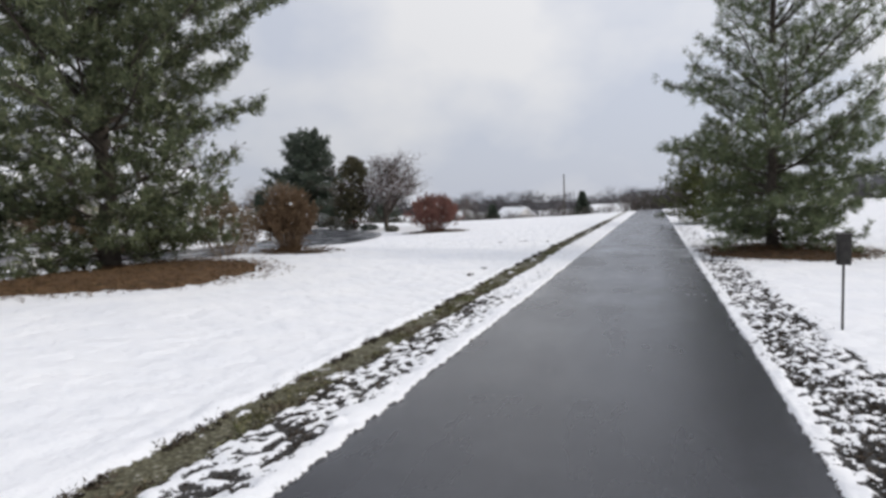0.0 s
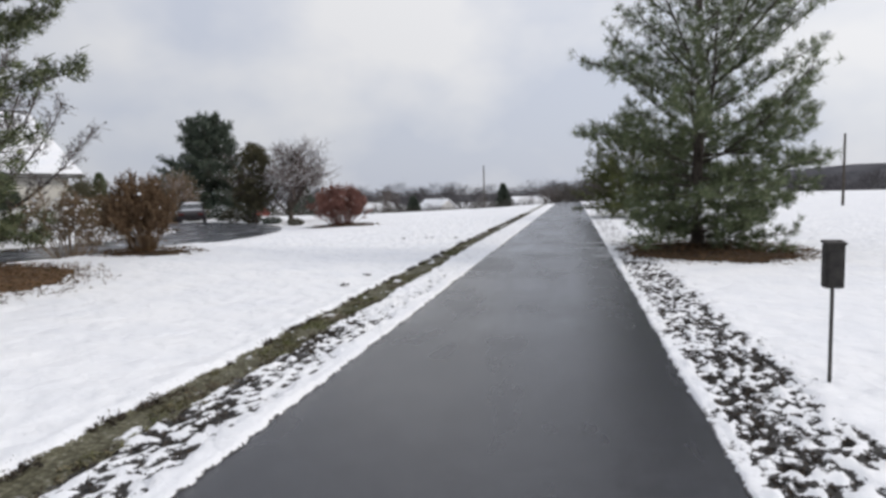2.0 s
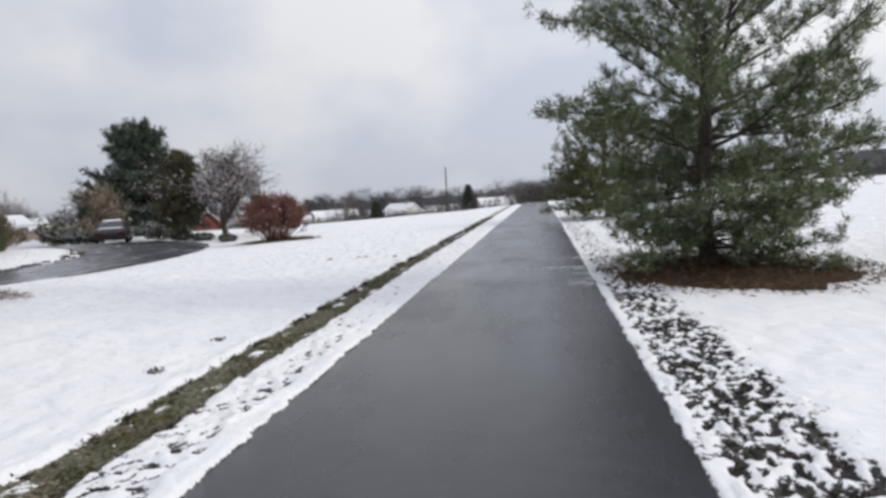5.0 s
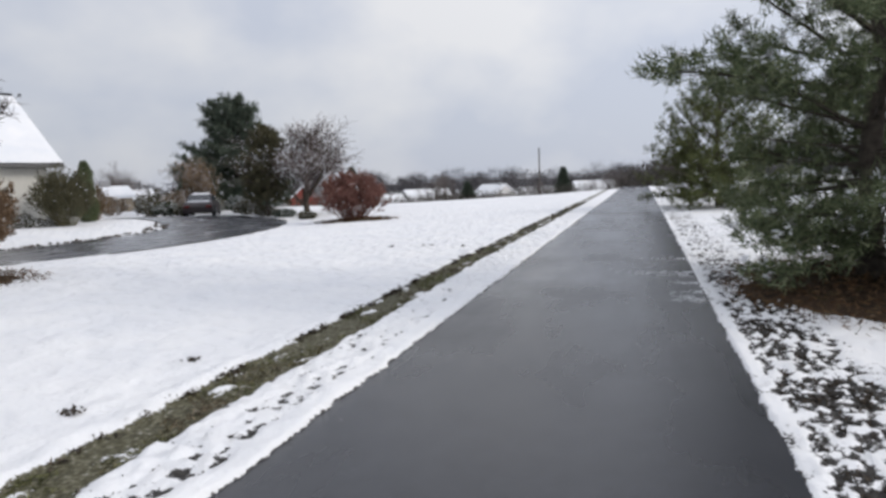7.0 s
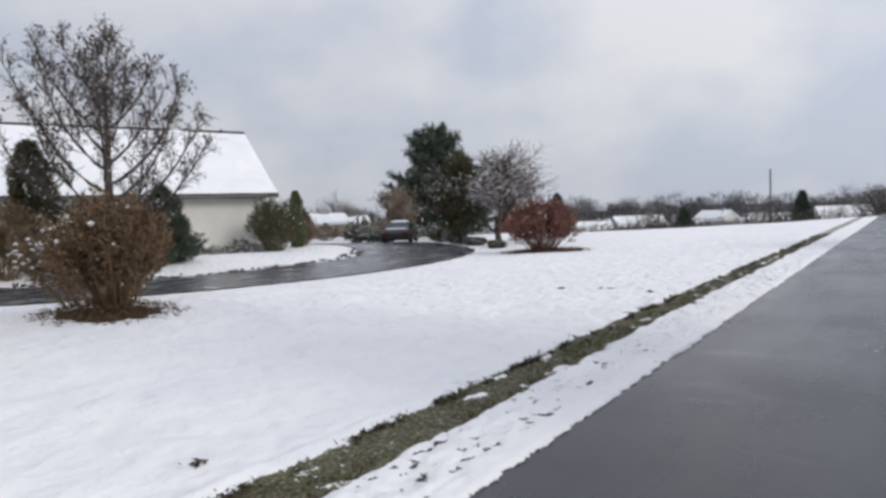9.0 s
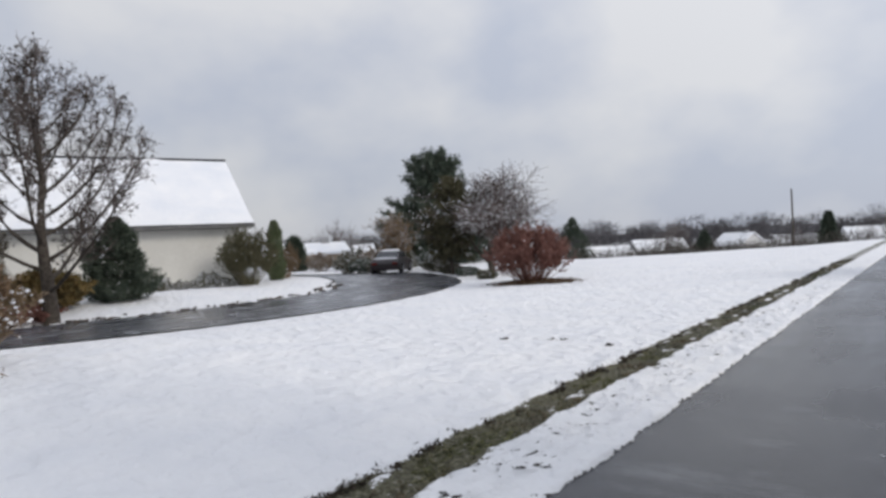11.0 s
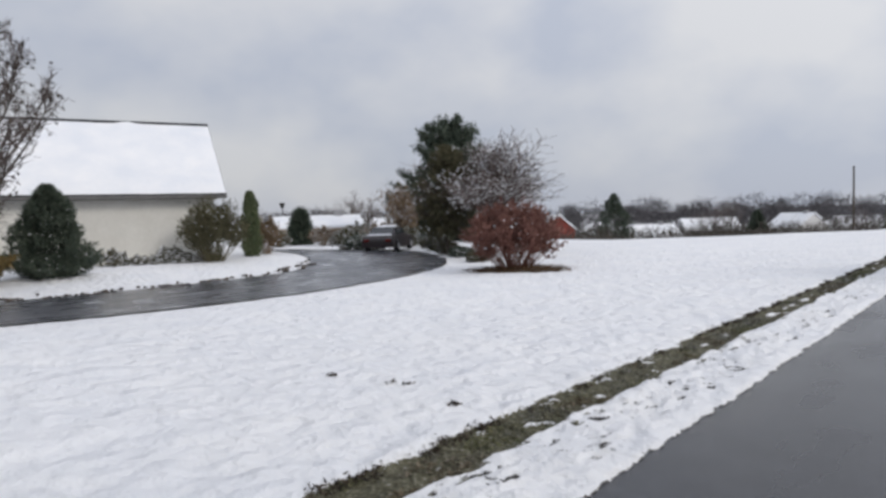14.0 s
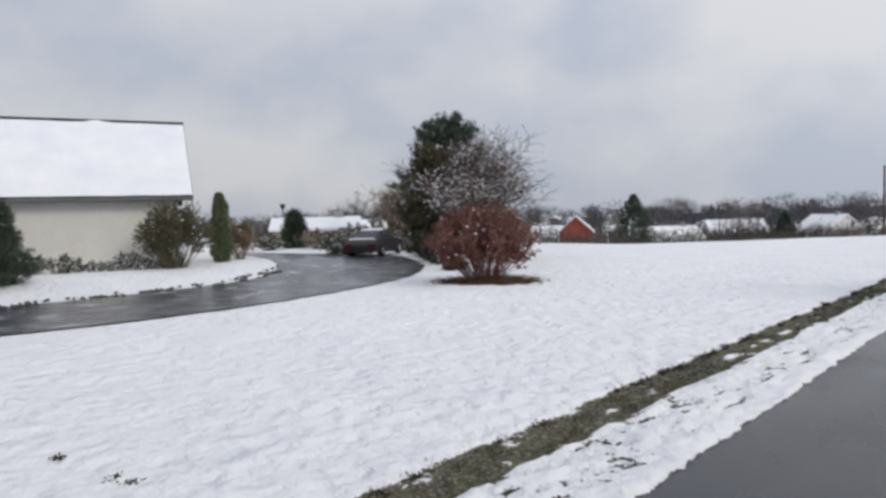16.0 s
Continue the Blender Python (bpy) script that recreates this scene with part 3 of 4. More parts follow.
# ---- beside the path ----
bed("mulch_bed", 3.75, 18.0, 1.95, 2.35, 1, "brown needle mulch bed under the pine", MULCH)
pine(3.58, 18.41, 11.4, [(0.35, 1.8), (1.2, 2.4), (2.2, 2.7), (3.0, 2.95), (3.8, 3.05), (4.6, 2.95), (5.4, 2.2), (6.4, 1.8), (9.0, 0.85), (11.2, 0.2)], 3,
     "tall green pine with snow-dusted boughs beside the path", per=6, step=0.5, clear=1.35, snowy=0.95, gap=0.128, clump=22, width=0.0085, dense=2.8, skew=0.06)
pine(3.8, 38.0, 5.5, [(0.3, 2.8), (1.5, 3.1), (3.0, 2.6), (4.5, 1.5), (5.4, 0.4)], 8, "young green pine beside the path", YOUNGNEEDLES, step=0.4, width=0.016, clump=10, size=0.2, gap=0.14, snowy=0.08)
bed("mulch_bed", -11.2, 9.9, 3.9, 3.5, 5, "rust-brown needle bed under the big pine", NEEDLEBED, 0.15, 0.3)
pine(-11.5, 10.6, 13.5, [(0.3, 2.1), (2.5, 2.5), (4.6, 4.2), (6.0, 5.2), (7.6, 4.1), (10, 2.1), (13.3, 0.3)], 11, "large dark green pine with snow on its boughs",
     per=6, step=0.56, size=0.19, width=0.014, gap=0.125, trunk_r=0.24, snowy=0.45, needles=PINEDARK, skew=0.1)
pine(-16.0, 8.5, 11.5, [(0.4, 2.6), (3, 3.2), (6, 2.6), (11.3, 0.2)], 12, "dark green pine behind the larger one", PINEDARK, per=6, size=0.2, width=0.018, gap=0.16, trunk_r=0.2, snowy=0.25)
shrub(-10.3, 16.35, 1.95, 1.85, 21, "rust-brown leafless shrub on a patch of bare soil", RUSTTWIG, z=0.2, waist=0.26, stems=105, leaves=5)
bed("soil_patch", -9.9, 16.0, 1.3, 0.8, 9, "bare brown soil under the rust-brown shrub", MULCH, 0.03)
shrub(-13.3, 17.2, 2.15, 2.9, 23, "brown twiggy shrub at the edge of the driveway", BROWNTWIG, stems=64, leaves=4, snowy=0.25)
shrub(-23.6, 18.9, 2.7, 3.2, 24, "russet twiggy shrub beyond the driveway", BROWNTWIG, stems=110)
shrub(-12.5, 36.0, 2.35, 3.4, 22, "dense red-twigged shrub over dark mulch", REDTWIG, stems=170, twigs=22, leaves=5, leaf=0.08, snowy=0.02)
bed("mulch_bed", -12.4, 35.9, 2.0, 1.3, 7, "dark mulch under the red shrub", MULCH, 0.06)
bare_tree(-18.3, 41.8, 6.2, 0.85, 36, "leafless ornamental tree dusted with snow", ROSETWIG, kids=5, fork=0.42, wide=7.0, low=0.3, snowy=0.22, depth=6, trunk_r=0.17, fine=0.009)
pine(-20.9, 41.6, 5.4, [(1.0, 1.3), (2.5, 1.7), (4.2, 1.2), (5.3, 0.2)], 15, "olive-green young pine with a bare lower trunk", OLIVE, step=0.4, size=0.22, width=0.02, gap=0.16, snowy=0.08, trunk_r=0.09)
pine(-32.0, 54.0, 9.2, [(0.3, 3.9), (2, 4.3), (3.6, 4.2), (4.7, 2.6), (6.4, 3.3), (7.9, 2.4), (9.1, 0.7)], 14, "dark green pine with a rounded top", DARKNEEDLES,
     per=7, size=0.32, width=0.035, clump=10, gap=0.2, snowy=0.04, z=-0.4, trunk_r=0.2)

# ---- house ----
def build_house():
    u, nrm = Vector((0.326, 0.946, 0)), Vector((0.946, -0.326, 0))
    house = new("house")
    corner = Vector((-27.2, 32.3, 0.02))
    m = Matrix.Identity(4)
    m.col[0][:3], m.col[1][:3], m.col[3][:3] = u, -nrm, corner
    house.matrix_world = m
    tagged(house, "cream-sided house with a snow-covered gable roof", "house")
    L, D, E, R, O = 18.0, 10.2, 3.41, 7.08, 0.45
    G = 0.62
    # local x runs along the front (0 at the near gable, minus towards the far one), y into the house
    bm = bmesh.new()
    prof = [(0, -0.4), (D, -0.4), (D, E), (D / 2, R - 0.22), (0, E)]
    a = [bm.verts.new((0, p, z)) for p, z in prof]
    b = [bm.verts.new((-L, p, z)) for p, z in prof]
    bm.faces.new(a)
    bm.faces.new(b[::-1])
    for i in range(5):
        j = (i + 1) % 5
        bm.faces.new((a[i], b[i], b[j], a[j]))
    bmesh.ops.recalc_face_normals(bm, faces=bm.faces)
    part("wall", bm, SIDING, house)
    k = (R - E) / (D / 2)
    for side in (0, 1):
        bm = bmesh.new()
        y0, y1 = (-O, D / 2) if side == 0 else (D + O, D / 2)
        z0, z1 = E - k * O, R
        v = [bm.verts.new((x, y, z + t)) for t in (0, -0.16) for x, y, z in ((G, y0, z0), (G, y1, z1), (-L - O, y1, z1), (-L - O, y0, z0))]
        for q in ((0, 1, 2, 3), (7, 6, 5, 4), (0, 4, 5, 1), (1, 5, 6, 2), (2, 6, 7, 3), (3, 7, 4, 0)):
            bm.faces.new([v[i] for i in q])
        bmesh.ops.recalc_face_normals(bm, faces=bm.faces)
        roof = part("roof", bm, SHINGLE, house)
        if side == 0:
            bm = bmesh.new()
            nx, ny, rows = 60, 12, []
            for j in range(ny + 1):
                row = []
                for i in range(nx + 1):
                    x = G - 0.02 - (L + O + G - 0.04) * i / nx
                    t = (0.952 + 0.045 * max(0.0, min(1.0, 7.0 * noise.noise((x * 0.5, 2, 0)) - 1.2))) * j / ny
                    row.append(bm.verts.new((x + (0.05 * noise.noise((j, 3, 1)) if i == 0 else 0), y0 + (y1 - y0) * t - (0.03 if j == 0 else 0), z0 + (z1 - z0) * t + (0.1 if 0 < j < ny and 0 < i < nx else 0.02) + 0.015 * noise.noise((x, t * 7, 0)))))
                rows.append(row)
            for p, q in zip(rows, rows[1:]):
                for i in range(nx):
                    bm.faces.new((p[i], p[i + 1], q[i + 1], q[i]))
            bmesh.ops.recalc_face_normals(bm, faces=bm.faces)
            part("snow", bm, SNOW, roof, "unbroken snow on the roof slope", smooth=True)
    # gutter and soffit: the shaded band under the roof edge is in their colour
    bm = bmesh.new()
    box(bm, (-L - O, -O - 0.12, E - k * O - 0.2), (G, -O - 0.005, E - k * O - 0.06), 0.015)
    part("gutter", bm, SHADETRIM, house, "grey gutter along the eave, its colour darkened for the eave's shade")
    bm = bmesh.new()
    box(bm, (-L - O + 0.02, -O, E - k * O - 0.21), (G - 0.02, 0.02, E - k * O - 0.165))
    part("soffit", bm, SHADETRIM, house)


build_house()


# ---- round the house ----
def yard_tree(x, y, tall, reach, seed, label):
    """An open leafless tree: a straight leader, limbs that sweep out low and turn up, fine twigs with dark seed clusters."""
    rng = np.random.default_rng(seed)
    tree = thing("bare_tree", x, y, label, "tree")
    trunk, limbs, twigs, L, S = Tubes(9), Tubes(6), Tubes(3), [], []
    lead = [np.array([0.1 * math.sin(h * 0.9), 0.08 * math.cos(h * 1.2), h]) for h in np.linspace(-0.15, tall, 12)]
    trunk.add(lead, [0.27, 0.22, 0.19, 0.165, 0.14, 0.115, 0.095, 0.075, 0.058, 0.042, 0.028, 0.012])

    def spray(p, way, length):
        """A branchlet with its own fine twigs."""
        q = limb_points(rng, p, way, length, 0.5, 4)
        twigs.add(q, [0.016, 0.014, 0.012, 0.01, 0.007])
        for k in range(int(5 + length * 5)):
            u = rng.uniform(0.2, 1.0)
            i = min(3, int(u * 4))
            b = q[i] + (q[i + 1] - q[i]) * (u * 4 - i)
            d = unit(unit(way) * 0.6 + rng.normal(0, 0.55, 3) + np.array([0, 0, 0.35]))
            e = b + d * length * rng.uniform(0.25, 0.5)
            m = (b + e) / 2 + rng.normal(0, 0.03, 3)
            twigs.add([b, m, e], [0.009, 0.008, 0.006])
            for _ in range(2):
                f = e if rng.random() < 0.5 else m
                g = f + unit(d + rng.normal(0, 0.7, 3)) * rng.uniform(0.12, 0.3)
                twigs.add([f, g], [0.007, 0.005])
                if rng.random() < 0.12:
                    L.append(g)
            if rng.random() < 0.22:
                S.append(m + np.array([0, 0, 0.012]))

    n = 22
    for i in range(n):
        h = 1.0 + (tall - 2.0) * (i / n) ** 0.9
        a = i * 2.4 + rng.normal(0, 0.25)
        top = h / tall
        ln = reach * float(np.interp(top, [0.1, 0.3, 0.55, 0.8, 1.0], [1.15, 1.2, 0.85, 0.5, 0.2])) * rng.uniform(0.88, 1.12)
        base = np.array([np.interp(h, [p[2] for p in lead], [p[k] for p in lead]) for k in (0, 1)] + [h])
        q = limb_points(rng, base, np.array([math.cos(a), math.sin(a), 0.25 + 0.5 * top]), ln, 1.35, 8)
        r = 0.022 + 0.0095 * ln
        limbs.add(q, [max(0.012, r * (1 - 0.85 * k / 8)) for k in range(9)])
        for k in range(int(5 + ln * 3.8)):
            u = rng.uniform(0.22, 1.0)
            j = min(7, int(u * 8))
            p = q[j] + (q[j + 1] - q[j]) * (u * 8 - j)
            way = unit(unit(q[j + 1] - q[j]) * 0.7 + rng.normal(0, 0.5, 3) + np.array([0, 0, 0.35]))
            spray(p, way, rng.uniform(0.5, 1.05) * (1.15 - 0.5 * u))
        for k in range(2, 8):
            if rng.random() < 0.4:
                S.append(q[k] + np.array([0, 0, r * 0.6]))
    for h in np.linspace(tall * 0.6, tall, 9):
        spray(np.array([0.1 * math.sin(h * 0.9), 0.08 * math.cos(h * 1.2), h]), np.append(rng.normal(0, 0.6, 2), 0.9), rng.uniform(0.45, 0.8))
    link_part("trunk", trunk.mesh("trunk"), BARK, tree, smooth=True)
    tagged(link_part("branchwork", limbs.mesh("branchwork"), BARK, tree, smooth=True), kind="stuff")
    tagged(link_part("twigwork", twigs.mesh("twigwork"), GREYTWIG, tree), kind="stuff")
    L = np.array(L)
    tagged(link_part("seed_tuft", tri_mesh("seed_tuft", blades(rng, L, rng.normal(0, 1, L.shape), 9, 0.085, 0.02, 0.8)), CLOD, tree), kind="stuff")
    tagged(link_part("snow", mesh_from("snow", *blobs(rng, np.array(S), 0.04, 0.5)), SNOW, tree, "snow caught on the limbs"), kind="stuff")
    return tree


yard_tree(-21.3, 21.5, 7.7, 4.6, 33, "leafless tree with upswept limbs and dark seed clusters before the house")
columnar(-24.2, 24.9, 3.3, 2.6, 41, "dark green conical evergreen with flecks of snow", DARKNEEDLES, 0.6, 4200, 0.14)
columnar(-26.6, 33.9, 3.25, 0.85, 42, "narrow columnar green arborvitae at the house corner", NEEDLES, 0.35, 2600, 0.11, 0.01)
columnar(-25.0, 20.4, 5.0, 2.1, 43, "tall brown-green arborvitae before the house", OLIVE, 0.45, 3600, 0.14, 0.01)
shrub(-25.2, 31.3, 2.7, 2.8, 44, "olive and brown bare shrub against the house corner", OLIVE, stems=120, snowy=0.04)
shrub(-27.7, 35.3, 1.9, 1.5, 45, "tan dry shrub beyond the house corner", BROWNTWIG, stems=60, snowy=0.1)
shrub(-23.6, 22.2, 1.3, 2.6, 46, "tawny ornamental grass clump before the house", leafy("tawny_grass", [(0.12, 0.085, 0.03), (0.2, 0.14, 0.06), (0.09, 0.08, 0.035)]), stems=160, twigs=8, leaf=0.2, snowy=0.02)
shrub(-22.0, 20.9, 0.55, 2.4, 47, "low reddish dry ground shrub by the driveway", REDTWIG, stems=120, twigs=10, snowy=0.08)
rng_bed = np.random.default_rng(77)
for i in range(13):
    f = i / 12
    px, py = -27.6 + 2.2 * f + rng_bed.normal(0, 0.12), 26.2 + 5.0 * f + rng_bed.normal(0, 0.1)
    tagged(shrub(px, py, 0.4 + 0.4 * rng_bed.random(), 0.6 + 0.4 * rng_bed.random(), 50 + i, "low dark perennial capped with snow along the house wall", OLIVE, stems=24, twigs=8, snowy=0.75, name="foundation_plant"), group="plants along the house wall")
# snow-laden low shrubs and dark plants round the far end of the drive
for i, (px, py, h, w, mat) in enumerate([(-31.6, 46.2, 1.6, 2.6, BROWNTWIG), (-29.0, 46.4, 1.3, 2.4, OLIVE), (-26.0, 45.6, 1.2, 2.0, DARKNEEDLES), (-23.8, 43.6, 0.9, 1.7, OLIVE),
                                         (-21.6, 42.2, 0.6, 1.4, OLIVE), (-19.4, 41.0, 0.45, 1.3, DARKNEEDLES), (-16.8, 39.0, 0.4, 1.0, OLIVE),
                                         (-34.5, 46.8, 1.7, 2.6, OLIVE), (-37.5, 46.0, 1.4, 2.4, BROWNTWIG), (-40.0, 43.5, 1.1, 2.2, OLIVE), (-35.0, 52.0, 2.0, 3.0, BROWNTWIG), (-31.0, 42.9, 1.3, 2.0, OLIVE), (-29.4, 42.7, 1.0, 1.8, DARKNEEDLES), (-28.2, 42.8, 0.75, 1.3, OLIVE)]):
    tagged(shrub(px, py, h, w, 70 + i, "low dark evergreen shrub flecked with snow at the drive", mat, stems=70, twigs=12, leaf=0.1, snowy=0.8, name="low_shrub"), group="shrubs at the far end of the drive")
bare_tree(-31.5, 47.0, 4.5, 1.1, 81, "small pale ornamental tree carrying snow and dry leaves", GREYTWIG, trunk_r=0.07, snowy=0.4, kids=5, depth=5, leaves=0.5, leaf_material=leafy("tan_dry_leaves", [(0.2, 0.13, 0.07), (0.3, 0.22, 0.14), (0.15, 0.09, 0.05)]))


# ---- stones and dry growth edging the drive ----
def build_border():
    rng = np.random.default_rng(5)
    line = smooth_line(DRIVE_FAR)
    pts = []
    for p in line[24:76]:
        for _ in range(16):
            q = p + Vector((rng.normal(-0.3, 0.24), rng.normal(0, 0.24)))
            if noise.noise((q.x * 1.6, q.y * 1.6, 4)) < 0.03:
                continue
            pts.append((q.x, q.y, height(q.x, q.y) + 0.08))
    v, f = blobs(rng, pts, 0.065, 0.7)
    tagged(link_part("border_litter", mesh_from("border_litter", v, f), CLOD), "dark leaf litter and stones along the drive's edge", "litter", kind="stuff")


build_border()


# ---- verge growth beside the path ----
def build_verge():
    rng = np.random.default_rng(9)
    P, D = [], []
    for _ in range(30000):
        y = rng.uniform(-1, 48)
        sc, sh = strip_shape(y)
        u = rng.uniform(-1.05, 1.0)
        x = sc + u * sh
        if noise.noise((x * 2.2, y * 1.3, 3)) + 0.6 * noise.noise((x * 6, y * 5, 1)) + 0.25 * u < -0.02:
            continue
        P.append((x, y, -0.012))
        D.append((rng.normal(0.15, 0.7), rng.normal(0, 0.7), 0.16))
    tagged(link_part("grass_strip", tri_mesh("grass_strip", blades(rng, P, D, 3, 0.05, 0.006, 0.32)), GRASSBLADE), "matted green and brown grass strip in the snow", "grass", kind="stuff")
    P, D = [], []
    for _ in range(5200):
        y = rng.uniform(0, 46)
        sc, sh = strip_shape(y)
        x = sc - sh + rng.normal(0.03, 0.045)
        if noise.noise((x * 3, y * 2.6, 6)) + 0.4 * noise.noise((0, y * 9, 6)) < 0.02:
            continue
        P.append((x, y, 0.004))
        D.append((rng.normal(0.45, 0.4), rng.normal(0, 0.5), 0.3))
    tagged(link_part("grass_tufts", tri_mesh("grass_tufts", blades(rng, P, D, 6, 0.042, 0.008, 0.45)), CLOD), "dark dead grass tufts at the strip's edge", "grass", kind="stuff")
    P = []
    for _ in range(30000):
        y = rng.uniform(0, 34)
        x = rng.uniform(1.58, 2.5) if rng.random() < 0.66 else rng.uniform(-2.3, -1.7)
        d = litter_depth(x, y)
        clump = litter_clump(x, y)
        if clump > 0.42 * d - 0.36 or rng.random() > d:
            continue
        P.append((x, y, 0.0))
    P = np.array(P)
    D = rng.normal(0, 1, P.shape) * np.array([1, 1, 0.5]) + np.array([0, 0, 0.25])
    tagged(link_part("leaf_litter", tri_mesh("leaf_litter", blades(rng, P, D, 4, 0.032, 0.007, 0.6)), CLOD), "dark wet leaf litter showing through thin snow", "litter", kind="stuff")
    P = []
    for _ in range(8000):
        y = rng.uniform(0, 30)
        x = rng.uniform(1.6, 2.42)
        if noise.noise((x * 7, y * 6, 21)) < 0.08:
            continue
        P.append((x, y, 0.002))
    v, f = blobs(rng, np.array(P), 0.013, 0.7)
    tagged(link_part("snow_crumbs", mesh_from("snow_crumbs", v, f), SNOW), "crumbs of snow caught in the litter", "snow", kind="stuff")


build_verge()


# ---- box on a post ----
def build_post_box():
    ob = thing("post_box", 2.56, 7.6, "small dark weathered box on a thin metal post", "box")
    bm = bmesh.new()
    box(bm, (-0.012, -0.012, -0.2), (0.012, 0.012, 0.765), 0.004)
    part("post", bm, POSTMETAL, ob)
    bm = bmesh.new()
    box(bm, (-0.067, -0.05, 0.76), (0.067, 0.05, 1.1), 0.008)
    part("body", bm, BOXGREY, ob)
    bm = bmesh.new()
    v = [bm.verts.new(c) for c in ((-0.073, -0.062, 1.095), (0.073, -0.062, 1.095), (0.073, 0.058, 1.11), (-0.073, 0.058, 1.11), (-0.073, -0.062, 1.112), (0.073, -0.062, 1.112), (0.073, 0.058, 1.128), (-0.073, 0.058, 1.128))]
    for q in ((3, 2, 1, 0), (4, 5, 6, 7), (0, 1, 5, 4), (1, 2, 6, 5), (2, 3, 7, 6), (3, 0, 4, 7)):
        bm.faces.new([v[i] for i in q])
    part("lid", bm, BOXGREY, ob)
    bm = bmesh.new()
    box(bm, (-0.05, -0.058, 0.79), (0.05, -0.0505, 1.06), 0.003)
    part("door", bm, BOXGREY, ob)
    bm = bmesh.new()
    box(bm, (-0.025, 0.0125, 0.765), (0.025, 0.049, 0.8), 0.003)
    part("bracket", bm, POSTMETAL, ob)


build_post_box()


# ---- distance ----
GLASS = varied("dark_window_glass", (0.02, 0.022, 0.026), (0.035, 0.038, 0.045), 2, 0.15, 0.5, 0.0)
WALLS = {k: varied(k + "_siding", tuple(0.9 * q for q in c), c, 0.7, 0.7, bump=0.05) for k, c in
         {"tan": (0.36, 0.3, 0.23), "grey": (0.3, 0.3, 0.31), "red": (0.34, 0.085, 0.065), "white": (0.62, 0.61, 0.6)}.items()}


def far_house(x, y, rz, length, depth, eave, ridge, wall, label, z=None):
    """A house in the distance: walls, windows, a snowy gable roof and a chimney."""
    h = thing("house", x, y, label, "house", "houses in the distance", rz=rz, z=z)
    bm = bmesh.new()
    prof = [(-depth / 2, -0.3), (depth / 2, -0.3), (depth / 2, eave), (0, ridge - 0.15), (-depth / 2, eave)]
    a = [bm.verts.new((-length / 2, p, q)) for p, q in prof]
    b = [bm.verts.new((length / 2, p, q)) for p, q in prof]
    bm.faces.new(a)
    bm.faces.new(b[::-1])
    for i in range(5):
        j = (i + 1) % 5
        bm.faces.new((a[i], b[i], b[j], a[j]))
    bmesh.ops.recalc_face_normals(bm, faces=bm.faces)
    part("wall", bm, wall, h)
    k = (ridge - eave) / (depth / 2)
    for sgn in (-1, 1):
        bm = bmesh.new()
        v = [bm.verts.new((px, sgn * py, pz + t)) for t in (0, 0.22) for px, py, pz in
             ((-length / 2 - 0.4, depth / 2 + 0.4, eave - 0.4 * k), (length / 2 + 0.4, depth / 2 + 0.4, eave - 0.4 * k), (length / 2 + 0.4, 0, ridge), (-length / 2 - 0.4, 0, ridge))]
        for q in ((3, 2, 1, 0), (4, 5, 6, 7), (0, 1, 5, 4), (1, 2, 6, 5), (2, 3, 7, 6), (3, 0, 4, 7)):
            bm.faces.new([v[i] for i in q])
        bmesh.ops.recalc_face_normals(bm, faces=bm.faces)
        part("roof", bm, SNOW, h, "snow-covered roof slope")
    for i in range(int(length // 3)):
        bm = bmesh.new()
        wx = -length / 2 + 1.6 + 3 * i
        box(bm, (wx - 0.5, -depth / 2 - 0.04, eave * 0.35), (wx + 0.5, -depth / 2 + 0.05, eave * 0.8))
        part("window", bm, GLASS, h)
    bm = bmesh.new()
    box(bm, (length * 0.22, -0.35, ridge - 0.9), (length * 0.22 + 0.8, 0.35, ridge + 0.7), 0.03)
    part("chimney", bm, WALLS["grey"], h)
    return h


for x, y, rz, ln, dp, e, r, w, lb in [
        (-47, 52, 57, 7, 6, 1.9, 2.7, "tan", "low tan house with a snowy roof beyond the drive"),
        (-58, 66, 50, 8, 7, 2.3, 3.3, "tan", "tan house with a snow-covered roof"),
        (-58.6, 110, 122, 6, 5.2, 4.6, 7.0, "red", "small red house among the far trees"),
        (-66, 114, 25, 12, 8, 2.6, 5.2, "white", "white house with a snowy roof beside the red one"),
        (-50, 126, 50, 9, 7, 2.4, 4.6, "grey", "grey house under snow beyond the lawn"),
        (-52, 160, 35, 11, 9, 2.6, 5.0, "grey", "long grey house with a snowy roof"),
        (-36, 168, -30, 8, 8, 3.0, 5.6, "white", "white house with a snowy roof"),
        (-10, 158, 25, 9, 8, 3.0, 5.8, "white", "pale house with a snowy roof near the path's end"),
        (105, 230, -20, 18, 10, 2.6, 4.4, "grey", "low grey building across the field"),
        (140, 240, -20, 22, 10, 2.8, 4.8, "tan", "low tan building across the field")]:
    far_house(x, y, rz, ln, dp, e, r, WALLS[w], lb, height(x, y) - 0.55)
for x, y, h, w, sd in [(-52.5, 118, 10.2, 8.0, 91), (-13.6, 130, 8.6, 4.6, 92), (-32.6, 129.7, 6.3, 4.4, 93), (-41, 46.2, 2.6, 1.6, 94), (-42, 60, 3.8, 2.2, 95)]:
    columnar(x, y, h, w, sd, "dark green spruce in the distance", DARKNEEDLES, 0.75, 900, 0.5, 0.04)
